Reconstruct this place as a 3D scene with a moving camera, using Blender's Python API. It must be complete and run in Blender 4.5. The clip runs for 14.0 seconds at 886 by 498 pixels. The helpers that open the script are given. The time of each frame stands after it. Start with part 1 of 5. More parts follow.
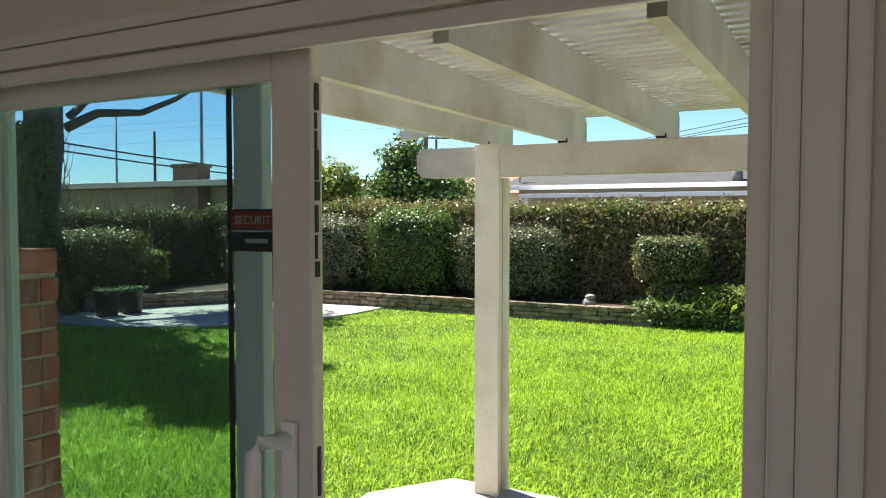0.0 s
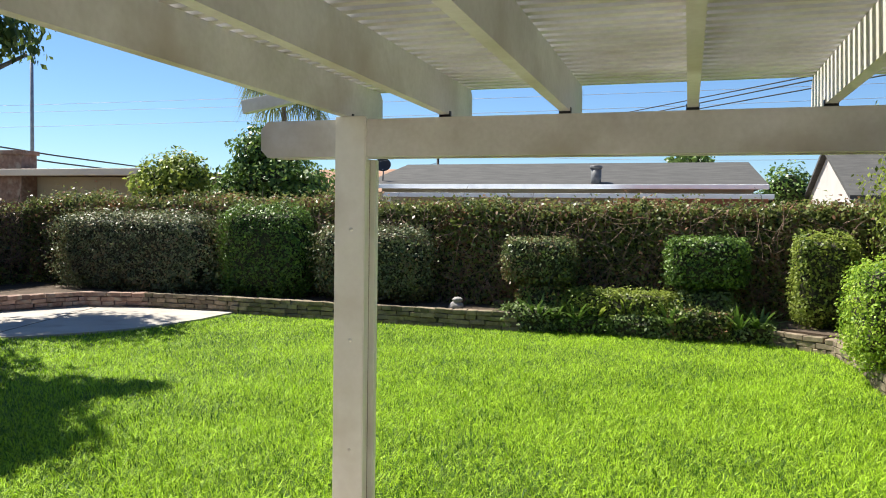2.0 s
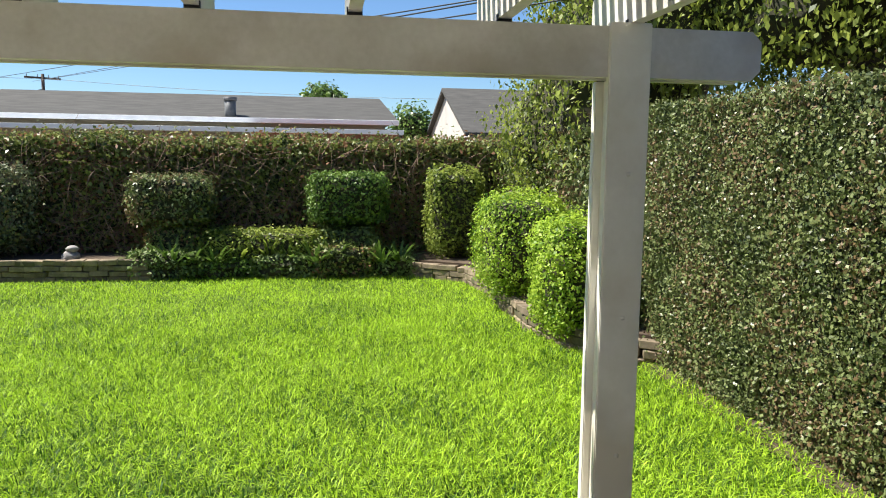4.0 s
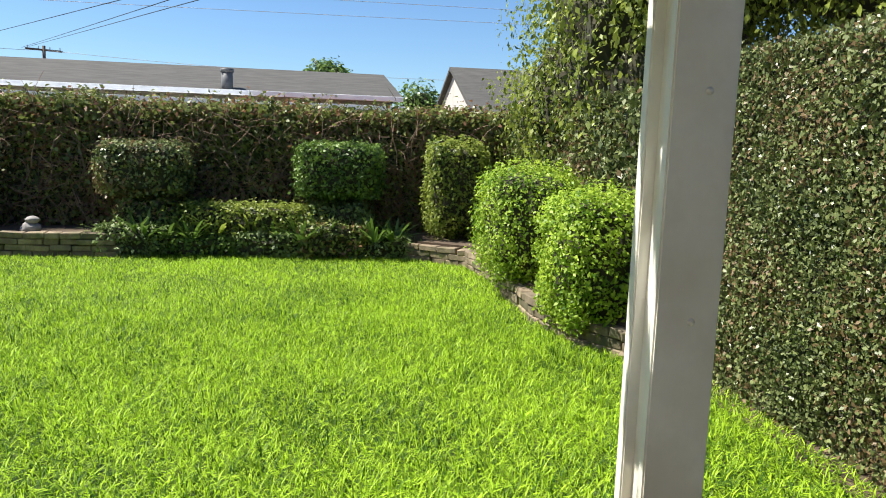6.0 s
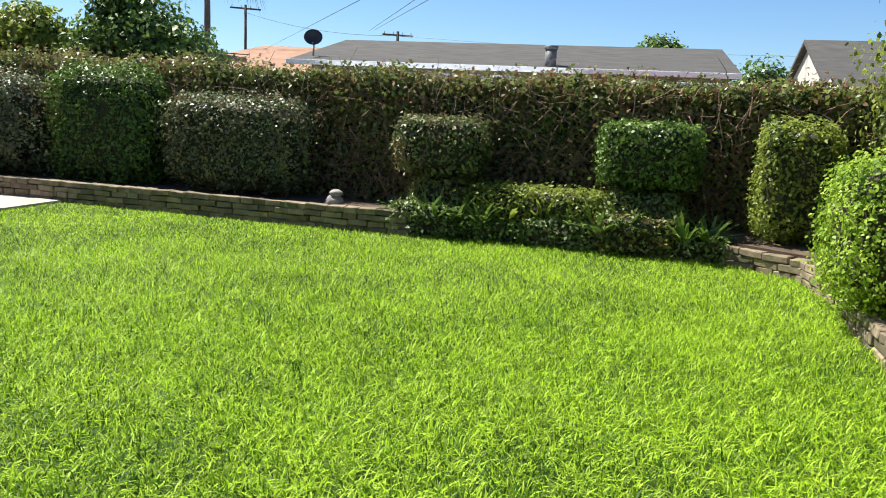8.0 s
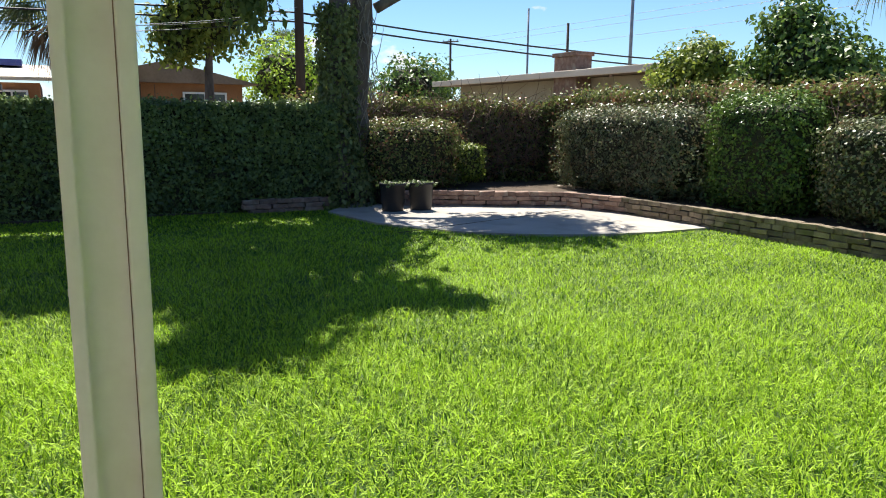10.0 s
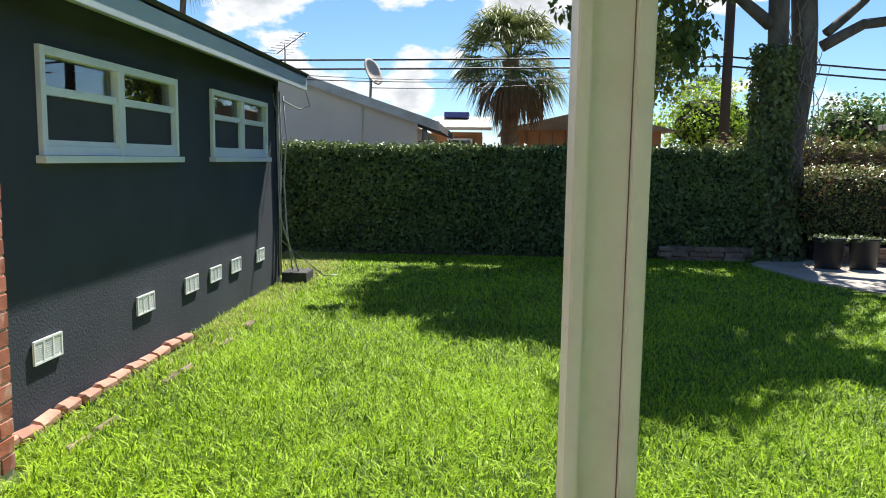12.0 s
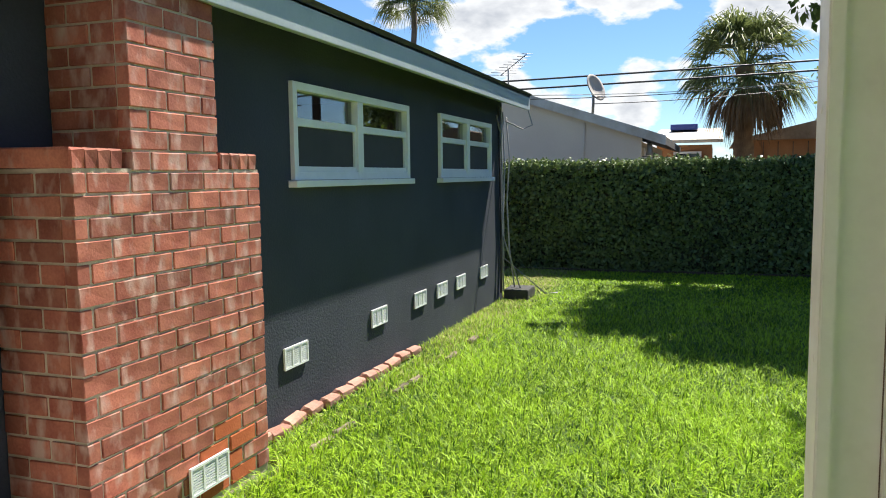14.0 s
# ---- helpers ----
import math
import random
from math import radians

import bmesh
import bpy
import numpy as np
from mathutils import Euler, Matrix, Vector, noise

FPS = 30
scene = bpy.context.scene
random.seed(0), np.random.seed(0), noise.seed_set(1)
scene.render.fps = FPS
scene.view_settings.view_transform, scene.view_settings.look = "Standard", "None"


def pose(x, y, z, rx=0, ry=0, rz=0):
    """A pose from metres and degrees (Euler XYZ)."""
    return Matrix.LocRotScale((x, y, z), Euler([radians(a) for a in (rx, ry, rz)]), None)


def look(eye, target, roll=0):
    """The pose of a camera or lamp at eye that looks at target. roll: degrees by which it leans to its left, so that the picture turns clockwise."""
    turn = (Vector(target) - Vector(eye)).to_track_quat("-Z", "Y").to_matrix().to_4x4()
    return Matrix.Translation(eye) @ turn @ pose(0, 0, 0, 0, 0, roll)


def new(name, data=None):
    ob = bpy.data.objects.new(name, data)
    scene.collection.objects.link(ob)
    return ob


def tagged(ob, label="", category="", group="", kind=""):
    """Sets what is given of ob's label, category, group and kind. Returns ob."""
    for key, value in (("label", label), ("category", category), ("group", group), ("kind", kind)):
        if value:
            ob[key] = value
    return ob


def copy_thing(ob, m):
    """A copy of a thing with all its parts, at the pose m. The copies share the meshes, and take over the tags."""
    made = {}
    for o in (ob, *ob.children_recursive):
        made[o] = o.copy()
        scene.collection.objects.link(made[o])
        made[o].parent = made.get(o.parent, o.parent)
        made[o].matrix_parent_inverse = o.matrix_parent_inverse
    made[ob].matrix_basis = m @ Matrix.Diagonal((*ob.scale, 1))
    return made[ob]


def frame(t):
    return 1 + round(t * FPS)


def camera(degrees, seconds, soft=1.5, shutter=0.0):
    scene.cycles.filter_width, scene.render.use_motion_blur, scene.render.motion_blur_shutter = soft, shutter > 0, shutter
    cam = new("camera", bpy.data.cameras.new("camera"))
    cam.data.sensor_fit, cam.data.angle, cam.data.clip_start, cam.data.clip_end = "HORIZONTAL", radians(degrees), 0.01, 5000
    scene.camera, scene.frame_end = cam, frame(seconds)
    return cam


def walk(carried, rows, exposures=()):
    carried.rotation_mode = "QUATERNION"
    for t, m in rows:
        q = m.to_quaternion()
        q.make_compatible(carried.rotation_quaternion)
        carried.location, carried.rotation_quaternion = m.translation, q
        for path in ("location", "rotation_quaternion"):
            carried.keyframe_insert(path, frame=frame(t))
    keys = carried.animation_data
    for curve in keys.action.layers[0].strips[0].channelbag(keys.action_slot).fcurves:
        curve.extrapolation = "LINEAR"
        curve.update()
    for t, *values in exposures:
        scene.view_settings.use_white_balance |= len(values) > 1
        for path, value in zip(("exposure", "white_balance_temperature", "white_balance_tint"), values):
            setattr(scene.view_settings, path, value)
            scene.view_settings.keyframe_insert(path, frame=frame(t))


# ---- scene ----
cam = camera(60.5, 14.0, soft=1.0)
METRES, EYE, TILT, LEAN, TURN = 4.2, 1.72, 0.0, 0.0, 28.3
ROWS = [
    (0.0, 0.0, 0.0, 0.0, 0.0, -2.47, -0.03),
    (0.5, -0.0035, 0.0281, -0.0027, -1.05, -2.14, -0.37),
    (1.0, 0.0018, 0.077, -0.0053, -2.64, -2.04, -0.62),
    (1.5, 0.0069, 0.1312, -0.005, -5.28, -2.1, -0.77),
    (2.0, 0.01, 0.201, -0.0095, -10.4, -2.38, -0.86),
    (2.5, 0.0294, 0.2642, -0.0097, -17.38, -2.93, -0.86),
    (3.0, 0.0443, 0.2994, -0.006, -27.31, -3.77, -0.83),
    (3.5, 0.0456, 0.321, -0.0068, -36.96, -5.73, -0.36),
    (6.0, 0.2181, 0.5157, -0.0545, -36.64, -7.94, -2.02),
    (6.5, 0.2765, 0.5623, -0.0569, -33.38, -8.22, -2.45),
    (7.0, 0.3277, 0.6141, -0.0631, -29.05, -8.83, -2.97),
    (9.5, 0.4403, 0.8121, -0.0544, 23.54, -10.74, -0.72),
    (10.0, 0.4319, 0.8152, -0.0534, 34.9, -9.81, -0.47),
    (10.5, 0.416, 0.8089, -0.0535, 44.42, -8.71, -0.24),
    (11.0, 0.4043, 0.8013, -0.0538, 52.53, -7.85, -0.34),
    (11.5, 0.3961, 0.7942, -0.0545, 59.28, -7.22, -0.56),
    (12.0, 0.3918, 0.7865, -0.0542, 64.8, -6.74, -0.8),
    (12.5, 0.3917, 0.7846, -0.0537, 68.98, -6.36, -0.91),
    (13.0, 0.3917, 0.7843, -0.0535, 72.62, -6.0, -0.71),
    (13.5, 0.3902, 0.7853, -0.0534, 76.98, -5.76, -0.07),
    (14.0, 0.3905, 0.7848, -0.0531, 81.28, -5.46, 0.68),
]
walk(cam, [(t, pose(0, 0, EYE, TILT, LEAN, TURN) @ pose(METRES * x, METRES * y, METRES * z, 90 + pitch, roll, yaw)) for t, x, y, z, yaw, pitch, roll in ROWS], exposures=[(0.0, 1.6), (0.8, 1.42), (1.8, 1.15), (14.0, 1.15)])

# ---- world, sun, exposure ----
SUN_EL, SUN_AZ = radians(56), Vector((-0.955, 0.297, 0)).normalized()
sun_dir = Vector((SUN_AZ.x * math.cos(SUN_EL), SUN_AZ.y * math.cos(SUN_EL), math.sin(SUN_EL)))
world = bpy.data.worlds.new("sky")
scene.world = world
world.use_nodes = True
wn, wl = world.node_tree.nodes, world.node_tree.links
sky = wn.new("ShaderNodeTexSky")
sky.sky_type, sky.sun_disc = "NISHITA", False
sky.sun_elevation, sky.sun_rotation = SUN_EL, math.atan2(SUN_AZ.x, SUN_AZ.y)
sky.air_density, sky.dust_density, sky.ozone_density = 1.0, 0.0, 3.0
coord = wn.new("ShaderNodeTexCoord")
flat = wn.new("ShaderNodeMapping")
flat.inputs["Scale"].default_value = (1.0, 1.0, 2.0)
wl.new(coord.outputs["Generated"], flat.inputs[0])
puff = wn.new("ShaderNodeTexNoise")
puff.inputs["Scale"].default_value, puff.inputs["Detail"].default_value, puff.inputs["Roughness"].default_value = 6.5, 10, 0.52
wl.new(flat.outputs[0], puff.inputs["Vector"])
# cover grows westward; the unseen southern clouds are added as fill light
toward = wn.new("ShaderNodeVectorMath")
toward.operation, toward.inputs[1].default_value = "DOT_PRODUCT", (-0.8, -0.6, 0.0)
wl.new(coord.outputs["Generated"], toward.inputs[0])
west = wn.new("ShaderNodeMapRange")
west.inputs["From Min"].default_value, west.inputs["From Max"].default_value = 0.22, 0.75
west.inputs["To Min"].default_value, west.inputs["To Max"].default_value = -0.2, 0.045
wl.new(toward.outputs["Value"], west.inputs["Value"])
addw = wn.new("ShaderNodeMath")
wl.new(puff.outputs["Fac"], addw.inputs[0]), wl.new(west.outputs[0], addw.inputs[1])
cover = wn.new("ShaderNodeValToRGB")
cover.color_ramp.elements[0].position, cover.color_ramp.elements[1].position = 0.535, 0.575
wl.new(addw.outputs[0], cover.inputs[0])
# grey bellies, bright rims
belly = wn.new("ShaderNodeValToRGB")
belly.color_ramp.elements[0].position, belly.color_ramp.elements[1].position = 0.57, 0.69
belly.color_ramp.elements[0].color, belly.color_ramp.elements[1].color = (6.4, 6.5, 6.6, 1), (3.5, 3.75, 4.2, 1)
wl.new(addw.outputs[0], belly.inputs[0])
mixc = wn.new("ShaderNodeMixRGB")
wl.new(belly.outputs[0], mixc.inputs[2])
deep = wn.new("ShaderNodeMixRGB")
deep.blend_type, deep.inputs[0].default_value, deep.inputs[2].default_value = "MULTIPLY", 1.0, (0.58, 0.72, 0.88, 1)
wl.new(sky.outputs[0], deep.inputs[1])
wl.new(cover.outputs[0], mixc.inputs[0]), wl.new(deep.outputs[0], mixc.inputs[1])
wn["Background"].inputs["Strength"].default_value = 0.075
wl.new(mixc.outputs[0], wn["Background"].inputs[0])

lamp = bpy.data.lights.new("sun", "SUN")
lamp.energy, lamp.angle, lamp.color = 4.8, radians(0.53), (1.0, 0.95, 0.86)
new("sun", lamp).matrix_world = look(sun_dir * 60, (0, 0, 0))
# added fill lamp, out of view, that brightens the room behind the door
filler = bpy.data.lights.new("room_fill_light", "AREA")
filler.energy, filler.shape, filler.size, filler.size_y, filler.color = 7.0, "RECTANGLE", 4.4, 1.8, (1.0, 0.95, 0.9)
new("room_fill_light", filler).matrix_world = look((-0.05, -4.95, 1.35), (-0.05, 0, 1.35))


# ---- materials ----
def mat(name, c1, c2, scale=6.0, rough=0.7, bump=0.25, fine=60.0, metal=0.0, stretch=(1, 1, 1), rand=0.0, spec=0.5, stain=None):
    """Noise at two scales between two colours, with fine relief; rand varies it from object to object."""
    m = bpy.data.materials.new(name)
    m.use_nodes = True
    n, l = m.node_tree.nodes, m.node_tree.links
    p = n["Principled BSDF"]
    tc, mp = n.new("ShaderNodeTexCoord"), n.new("ShaderNodeMapping")
    mp.inputs["Scale"].default_value = stretch
    l.new(tc.outputs["Object"], mp.inputs[0])
    big, small = n.new("ShaderNodeTexNoise"), n.new("ShaderNodeTexNoise")
    for t, s in ((big, scale), (small, fine)):
        t.inputs["Scale"].default_value, t.inputs["Detail"].default_value = s, 5
        l.new(mp.outputs[0], t.inputs["Vector"])
    info = n.new("ShaderNodeObjectInfo")
    if rand:
        off = n.new("ShaderNodeVectorMath")
        off.operation = "MULTIPLY_ADD"
        off.inputs[1].default_value = (37, 53, 71)
        l.new(info.outputs["Random"], off.inputs[0]), l.new(mp.outputs[0], off.inputs[2])
        l.new(off.outputs[0], big.inputs["Vector"])
    a = n.new("ShaderNodeMath")
    a.operation = "MULTIPLY_ADD"
    a.inputs[1].default_value = 0.35
    l.new(small.outputs["Fac"], a.inputs[0]), l.new(big.outputs["Fac"], a.inputs[2])
    r = n.new("ShaderNodeValToRGB")
    r.color_ramp.elements[0].position, r.color_ramp.elements[1].position = 0.45, 0.9
    r.color_ramp.elements[0].color, r.color_ramp.elements[1].color = (*c1, 1), (*c2, 1)
    l.new(a.outputs[0], r.inputs[0])
    out = r.outputs[0]
    if rand:
        hsv, rg = n.new("ShaderNodeHueSaturation"), n.new("ShaderNodeMapRange")
        rg.inputs["To Min"].default_value, rg.inputs["To Max"].default_value = 1 - rand, 1 + rand
        l.new(info.outputs["Random"], rg.inputs["Value"])
        l.new(rg.outputs[0], hsv.inputs["Value"]), l.new(out, hsv.inputs["Color"])
        out = hsv.outputs[0]
    if stain:
        w, wr, mx = n.new("ShaderNodeTexNoise"), n.new("ShaderNodeValToRGB"), n.new("ShaderNodeMixRGB")
        w.inputs["Scale"].default_value, w.inputs["Detail"].default_value = stain[3], 6
        wm = n.new("ShaderNodeMapping")
        wm.inputs["Scale"].default_value = stain[4] if len(stain) > 4 else (1, 1, 1)
        l.new(tc.outputs["Object"], wm.inputs[0])
        if rand:
            l.new(off.outputs[0], wm.inputs[0])
        l.new(wm.outputs[0], w.inputs["Vector"])
        wr.color_ramp.elements[0].position, wr.color_ramp.elements[1].position = 0.52, 0.72
        l.new(w.outputs["Fac"], wr.inputs[0]), l.new(wr.outputs[0], mx.inputs[0])
        l.new(out, mx.inputs[1])
        mx.inputs[2].default_value = (*stain[:3], 1)
        out = mx.outputs[0]
    l.new(out, p.inputs["Base Color"])
    p.inputs["Roughness"].default_value, p.inputs["Metallic"].default_value = rough, metal
    p.inputs["Specular IOR Level"].default_value = spec
    if bump:
        b = n.new("ShaderNodeBump")
        b.inputs["Strength"].default_value, b.inputs["Distance"].default_value = bump, 0.01
        l.new(a.outputs[0], b.inputs["Height"]), l.new(b.outputs[0], p.inputs["Normal"])
    return m


def leaf_mat(name, dark, light, rough=0.5, through_light=0.3, patch=1.2, dry=None, lo=0.4, hi=1.0, gloss=0.32, even=0.0):
    """Foliage: colour by each leaf's own tint and by slow patches; some light passes through."""
    m = bpy.data.materials.new(name)
    m.use_nodes = True
    n, l = m.node_tree.nodes, m.node_tree.links
    p = n["Principled BSDF"]
    at, tc, nz = n.new("ShaderNodeAttribute"), n.new("ShaderNodeTexCoord"), n.new("ShaderNodeTexNoise")
    at.attribute_name = "tint"
    nz.inputs["Scale"].default_value, nz.inputs["Detail"].default_value = patch, 3
    l.new(tc.outputs["Object"], nz.inputs["Vector"])
    a = n.new("ShaderNodeMath")
    a.operation = "MULTIPLY_ADD"
    a.inputs[1].default_value = 0.62
    calm = n.new("ShaderNodeMapRange")
    calm.inputs["To Min"].default_value, calm.inputs["To Max"].default_value = 0.5 * even, 1 - 0.5 * even
    l.new(nz.outputs["Fac"], calm.inputs["Value"])
    l.new(at.outputs["Fac"], a.inputs[0]), l.new(calm.outputs[0], a.inputs[2])
    r = n.new("ShaderNodeValToRGB")
    r.color_ramp.elements[0].position, r.color_ramp.elements[1].position = lo, hi
    r.color_ramp.elements[0].color, r.color_ramp.elements[1].color = (*dark, 1), (*light, 1)
    if dry:
        e = r.color_ramp.elements.new(0.97)
        e.color = (*light, 1)
        r.color_ramp.elements[2].color = (*dry, 1)
    l.new(a.outputs[0], r.inputs[0])
    l.new(r.outputs[0], p.inputs["Base Color"])
    p.inputs["Roughness"].default_value, p.inputs["Specular IOR Level"].default_value = rough + 0.1, gloss
    tr, mx = n.new("ShaderNodeBsdfTranslucent"), n.new("ShaderNodeMixShader")
    l.new(r.outputs[0], tr.inputs[0])
    mx.inputs[0].default_value = through_light
    l.new(p.outputs[0], mx.inputs[1]), l.new(tr.outputs[0], mx.inputs[2])
    l.new(mx.outputs[0], n["Material Output"].inputs[0])
    return m


def glass_mat(name, tint=(1, 1, 1), clear=0.9):
    m = bpy.data.materials.new(name)
    m.use_nodes = True
    n, l = m.node_tree.nodes, m.node_tree.links
    n.remove(n["Principled BSDF"])
    t, g, mx, fr, pw = (n.new(k) for k in ("ShaderNodeBsdfTransparent", "ShaderNodeBsdfGlossy", "ShaderNodeMixShader", "ShaderNodeLayerWeight", "ShaderNodeMath"))
    t.inputs[0].default_value = (*tint, 1)
    g.inputs["Roughness"].default_value = 0.01
    pw.operation = "POWER"
    pw.inputs[1].default_value = 5.0
    gain = n.new("ShaderNodeMath")
    gain.operation, gain.use_clamp = "MULTIPLY_ADD", True
    gain.inputs[1].default_value, gain.inputs[2].default_value = 0.9, 0.03 + (1 - clear) * 0.25
    l.new(fr.outputs["Facing"], pw.inputs[0]), l.new(pw.outputs[0], gain.inputs[0])
    l.new(gain.outputs[0], mx.inputs[0]), l.new(t.outputs[0], mx.inputs[1]), l.new(g.outputs[0], mx.inputs[2])
    l.new(mx.outputs[0], n["Material Output"].inputs[0])
    return m


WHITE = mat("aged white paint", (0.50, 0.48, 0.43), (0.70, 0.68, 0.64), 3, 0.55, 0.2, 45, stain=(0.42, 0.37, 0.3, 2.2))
# pergola white made paler for the posts: their brighter light is in the colour
POST_BRIGHT = mat("brightened creamy white post paint", (0.74, 0.72, 0.64), (0.84, 0.82, 0.75), 3, 0.5, 0.12, 45, stain=(0.62, 0.58, 0.48, 2.2))
TRIM = mat("white trim paint", (0.78, 0.79, 0.79), (0.87, 0.88, 0.88), 4, 0.4, 0.08, 50)
TEAL = mat("pale blue-grey eave paint", (0.36, 0.43, 0.45), (0.46, 0.52, 0.53), 2, 0.55, 0.1, 40)
NAVY = mat("navy stucco", (0.028, 0.035, 0.050), (0.045, 0.054, 0.074), 1.5, 0.85, 1.0, 70)
CREAM = mat("cream stucco", (0.74, 0.65, 0.53), (0.82, 0.73, 0.60), 1, 0.9, 0.4, 30)
PALEWALL = mat("off-white stucco", (0.46, 0.42, 0.39), (0.54, 0.50, 0.46), 1, 0.9, 0.3, 30)
WORN = mat("worn reddish brick", (0.17, 0.10, 0.075), (0.36, 0.24, 0.18), 7, 0.9, 0.8, 60, rand=0.3, stain=(0.36, 0.30, 0.24, 5))
TAN = mat("tan stucco", (0.40, 0.36, 0.26), (0.48, 0.43, 0.32), 1, 0.9, 0.4, 30)
BRICK = mat("red clay brick", (0.29, 0.075, 0.046), (0.55, 0.20, 0.125), 7, 0.85, 0.35, 90, rand=0.32, stain=(0.60, 0.40, 0.33, 7, (2.0, 2.0, 0.9)))
EDGE = mat("faded pink brick", (0.30, 0.13, 0.09), (0.50, 0.28, 0.21), 6, 0.9, 0.7, 60, rand=0.2)
ORANGE = mat("orange new brick", (0.42, 0.09, 0.025), (0.55, 0.15, 0.05), 9, 0.85, 0.5, 90)
MORTAR = mat("sandy mortar", (0.50, 0.42, 0.31), (0.68, 0.59, 0.46), 12, 0.95, 0.9, 70)
STONE = mat("weathered stone block", (0.12, 0.09, 0.06), (0.29, 0.23, 0.155), 7, 0.9, 0.8, 50, rand=0.35, stain=(0.10, 0.10, 0.045, 4))
CONCRETE = mat("pale concrete", (0.36, 0.32, 0.27), (0.47, 0.43, 0.37), 1.2, 0.9, 0.3, 40, stain=(0.30, 0.27, 0.23, 1.7))
SOIL = mat("dark garden soil", (0.045, 0.03, 0.02), (0.12, 0.085, 0.055), 6, 1.0, 1.0, 40)
TURF = mat("turf thatch", (0.03, 0.065, 0.01), (0.12, 0.17, 0.03), 5, 1.0, 1.0, 80)
EARTH = mat("dry earth", (0.12, 0.1, 0.07), (0.2, 0.17, 0.12), 0.5, 1.0, 0.4, 10)
SHINGLE = mat("grey asphalt shingle", (0.045, 0.044, 0.041), (0.088, 0.085, 0.078), 1.5, 0.95, 0.4, 14, stretch=(1, 4, 4))
BROWNROOF = mat("brown shingle", (0.22, 0.16, 0.11), (0.36, 0.27, 0.2), 1.5, 0.95, 0.4, 14)
TILEROOF = mat("orange-brown tile roof", (0.26, 0.14, 0.085), (0.36, 0.21, 0.13), 2, 0.9, 0.5, 12)
PLY = mat("orange plywood sheathing", (0.33, 0.15, 0.06), (0.45, 0.22, 0.10), 1.5, 0.8, 0.2, 20)
REDWOOD = mat("red-brown fence wood", (0.16, 0.06, 0.035), (0.27, 0.11, 0.06), 3, 0.85, 0.4, 40, stretch=(1, 1, 0.2))
INWALL = mat("greige interior paint", (0.60, 0.55, 0.50), (0.64, 0.59, 0.54), 2, 0.7, 0.06, 80)
INTRIM = mat("interior trim paint", (0.66, 0.62, 0.58), (0.72, 0.68, 0.64), 3, 0.45, 0.05, 60)
OAK = mat("oak floor", (0.20, 0.12, 0.06), (0.32, 0.2, 0.11), 2, 0.4, 0.1, 40, stretch=(1, 8, 1))
BLACK = mat("black plastic", (0.012, 0.012, 0.014), (0.022, 0.022, 0.024), 5, 0.5, 0.1, 60)
GREYMETAL = mat("dull grey metal", (0.24, 0.25, 0.26), (0.36, 0.37, 0.38), 5, 0.5, 0.1, 60, metal=0.6)
WIRE = mat("black cable", (0.015, 0.015, 0.017), (0.03, 0.03, 0.03), 5, 0.6, 0, 60)
PALEWIRE = mat("grey cable", (0.30, 0.30, 0.30), (0.4, 0.4, 0.4), 5, 0.6, 0, 60)
BARK = mat("grey tree bark", (0.08, 0.062, 0.05), (0.21, 0.17, 0.14), 5, 0.95, 1.0, 30, stretch=(1, 1, 0.35))
POLEWOOD = mat("dark pole wood", (0.05, 0.035, 0.028), (0.1, 0.075, 0.06), 4, 0.9, 0.5, 30, stretch=(1, 1, 0.2))
TWIG = mat("bare brown twig", (0.11, 0.068, 0.045), (0.25, 0.165, 0.115), 8, 0.9, 0.3, 40)
# for solids inside foliage; the dark colour stands in for inner shade
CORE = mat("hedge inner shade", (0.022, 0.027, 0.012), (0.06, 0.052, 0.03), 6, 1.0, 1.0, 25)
RED = mat("red sign face", (0.36, 0.03, 0.02), (0.42, 0.04, 0.03), 6, 0.4, 0, 60)
PALE = mat("pale sign print", (0.7, 0.62, 0.58), (0.74, 0.66, 0.62), 6, 0.5, 0, 60)
ROCK = mat("grey garden stone", (0.16, 0.15, 0.15), (0.36, 0.34, 0.32), 8, 0.8, 0.6, 40)
DRYGRASS = mat("dry frond thatch", (0.16, 0.09, 0.045), (0.30, 0.19, 0.10), 5, 0.95, 0.5, 30)
GLASS = glass_mat("clear glass", (0.90, 0.96, 0.95), 0.95)
TINTED = glass_mat("tinted door glass", (0.70, 0.80, 0.80), 0.97)
PANE = glass_mat("window pane", (0.75, 0.78, 0.78), 0.55)
GRASS = leaf_mat("lawn grass", (0.032, 0.105, 0.006), (0.455, 0.67, 0.04), 0.45, 0.36, 0.9, lo=0.5, hi=1.12, gloss=0.22, even=0.45)
DRYLAWN = leaf_mat("dry lawn edge", (0.16, 0.17, 0.04), (0.55, 0.52, 0.22), 0.6, 0.3, 3.0)
SCREEN = mat("dark insect screen", (0.035, 0.036, 0.038), (0.055, 0.055, 0.056), 3, 0.7, 0.1, 200)
SOLAR = mat("blue solar panel", (0.02, 0.03, 0.16), (0.04, 0.05, 0.22), 3, 0.2, 0, 30)
L_DARK = leaf_mat("dark ivy leaf", (0.055, 0.085, 0.032), (0.21, 0.28, 0.09), 0.3, 0.15, 2)
L_BACK = leaf_mat("mixed vine leaf", (0.04, 0.065, 0.02), (0.27, 0.31, 0.085), 0.28, 0.3, 2.2, (0.24, 0.13, 0.07))
L_SIDE = leaf_mat("olive hedge leaf", (0.05, 0.075, 0.024), (0.23, 0.27, 0.10), 0.28, 0.2, 1.5, (0.2, 0.14, 0.07))
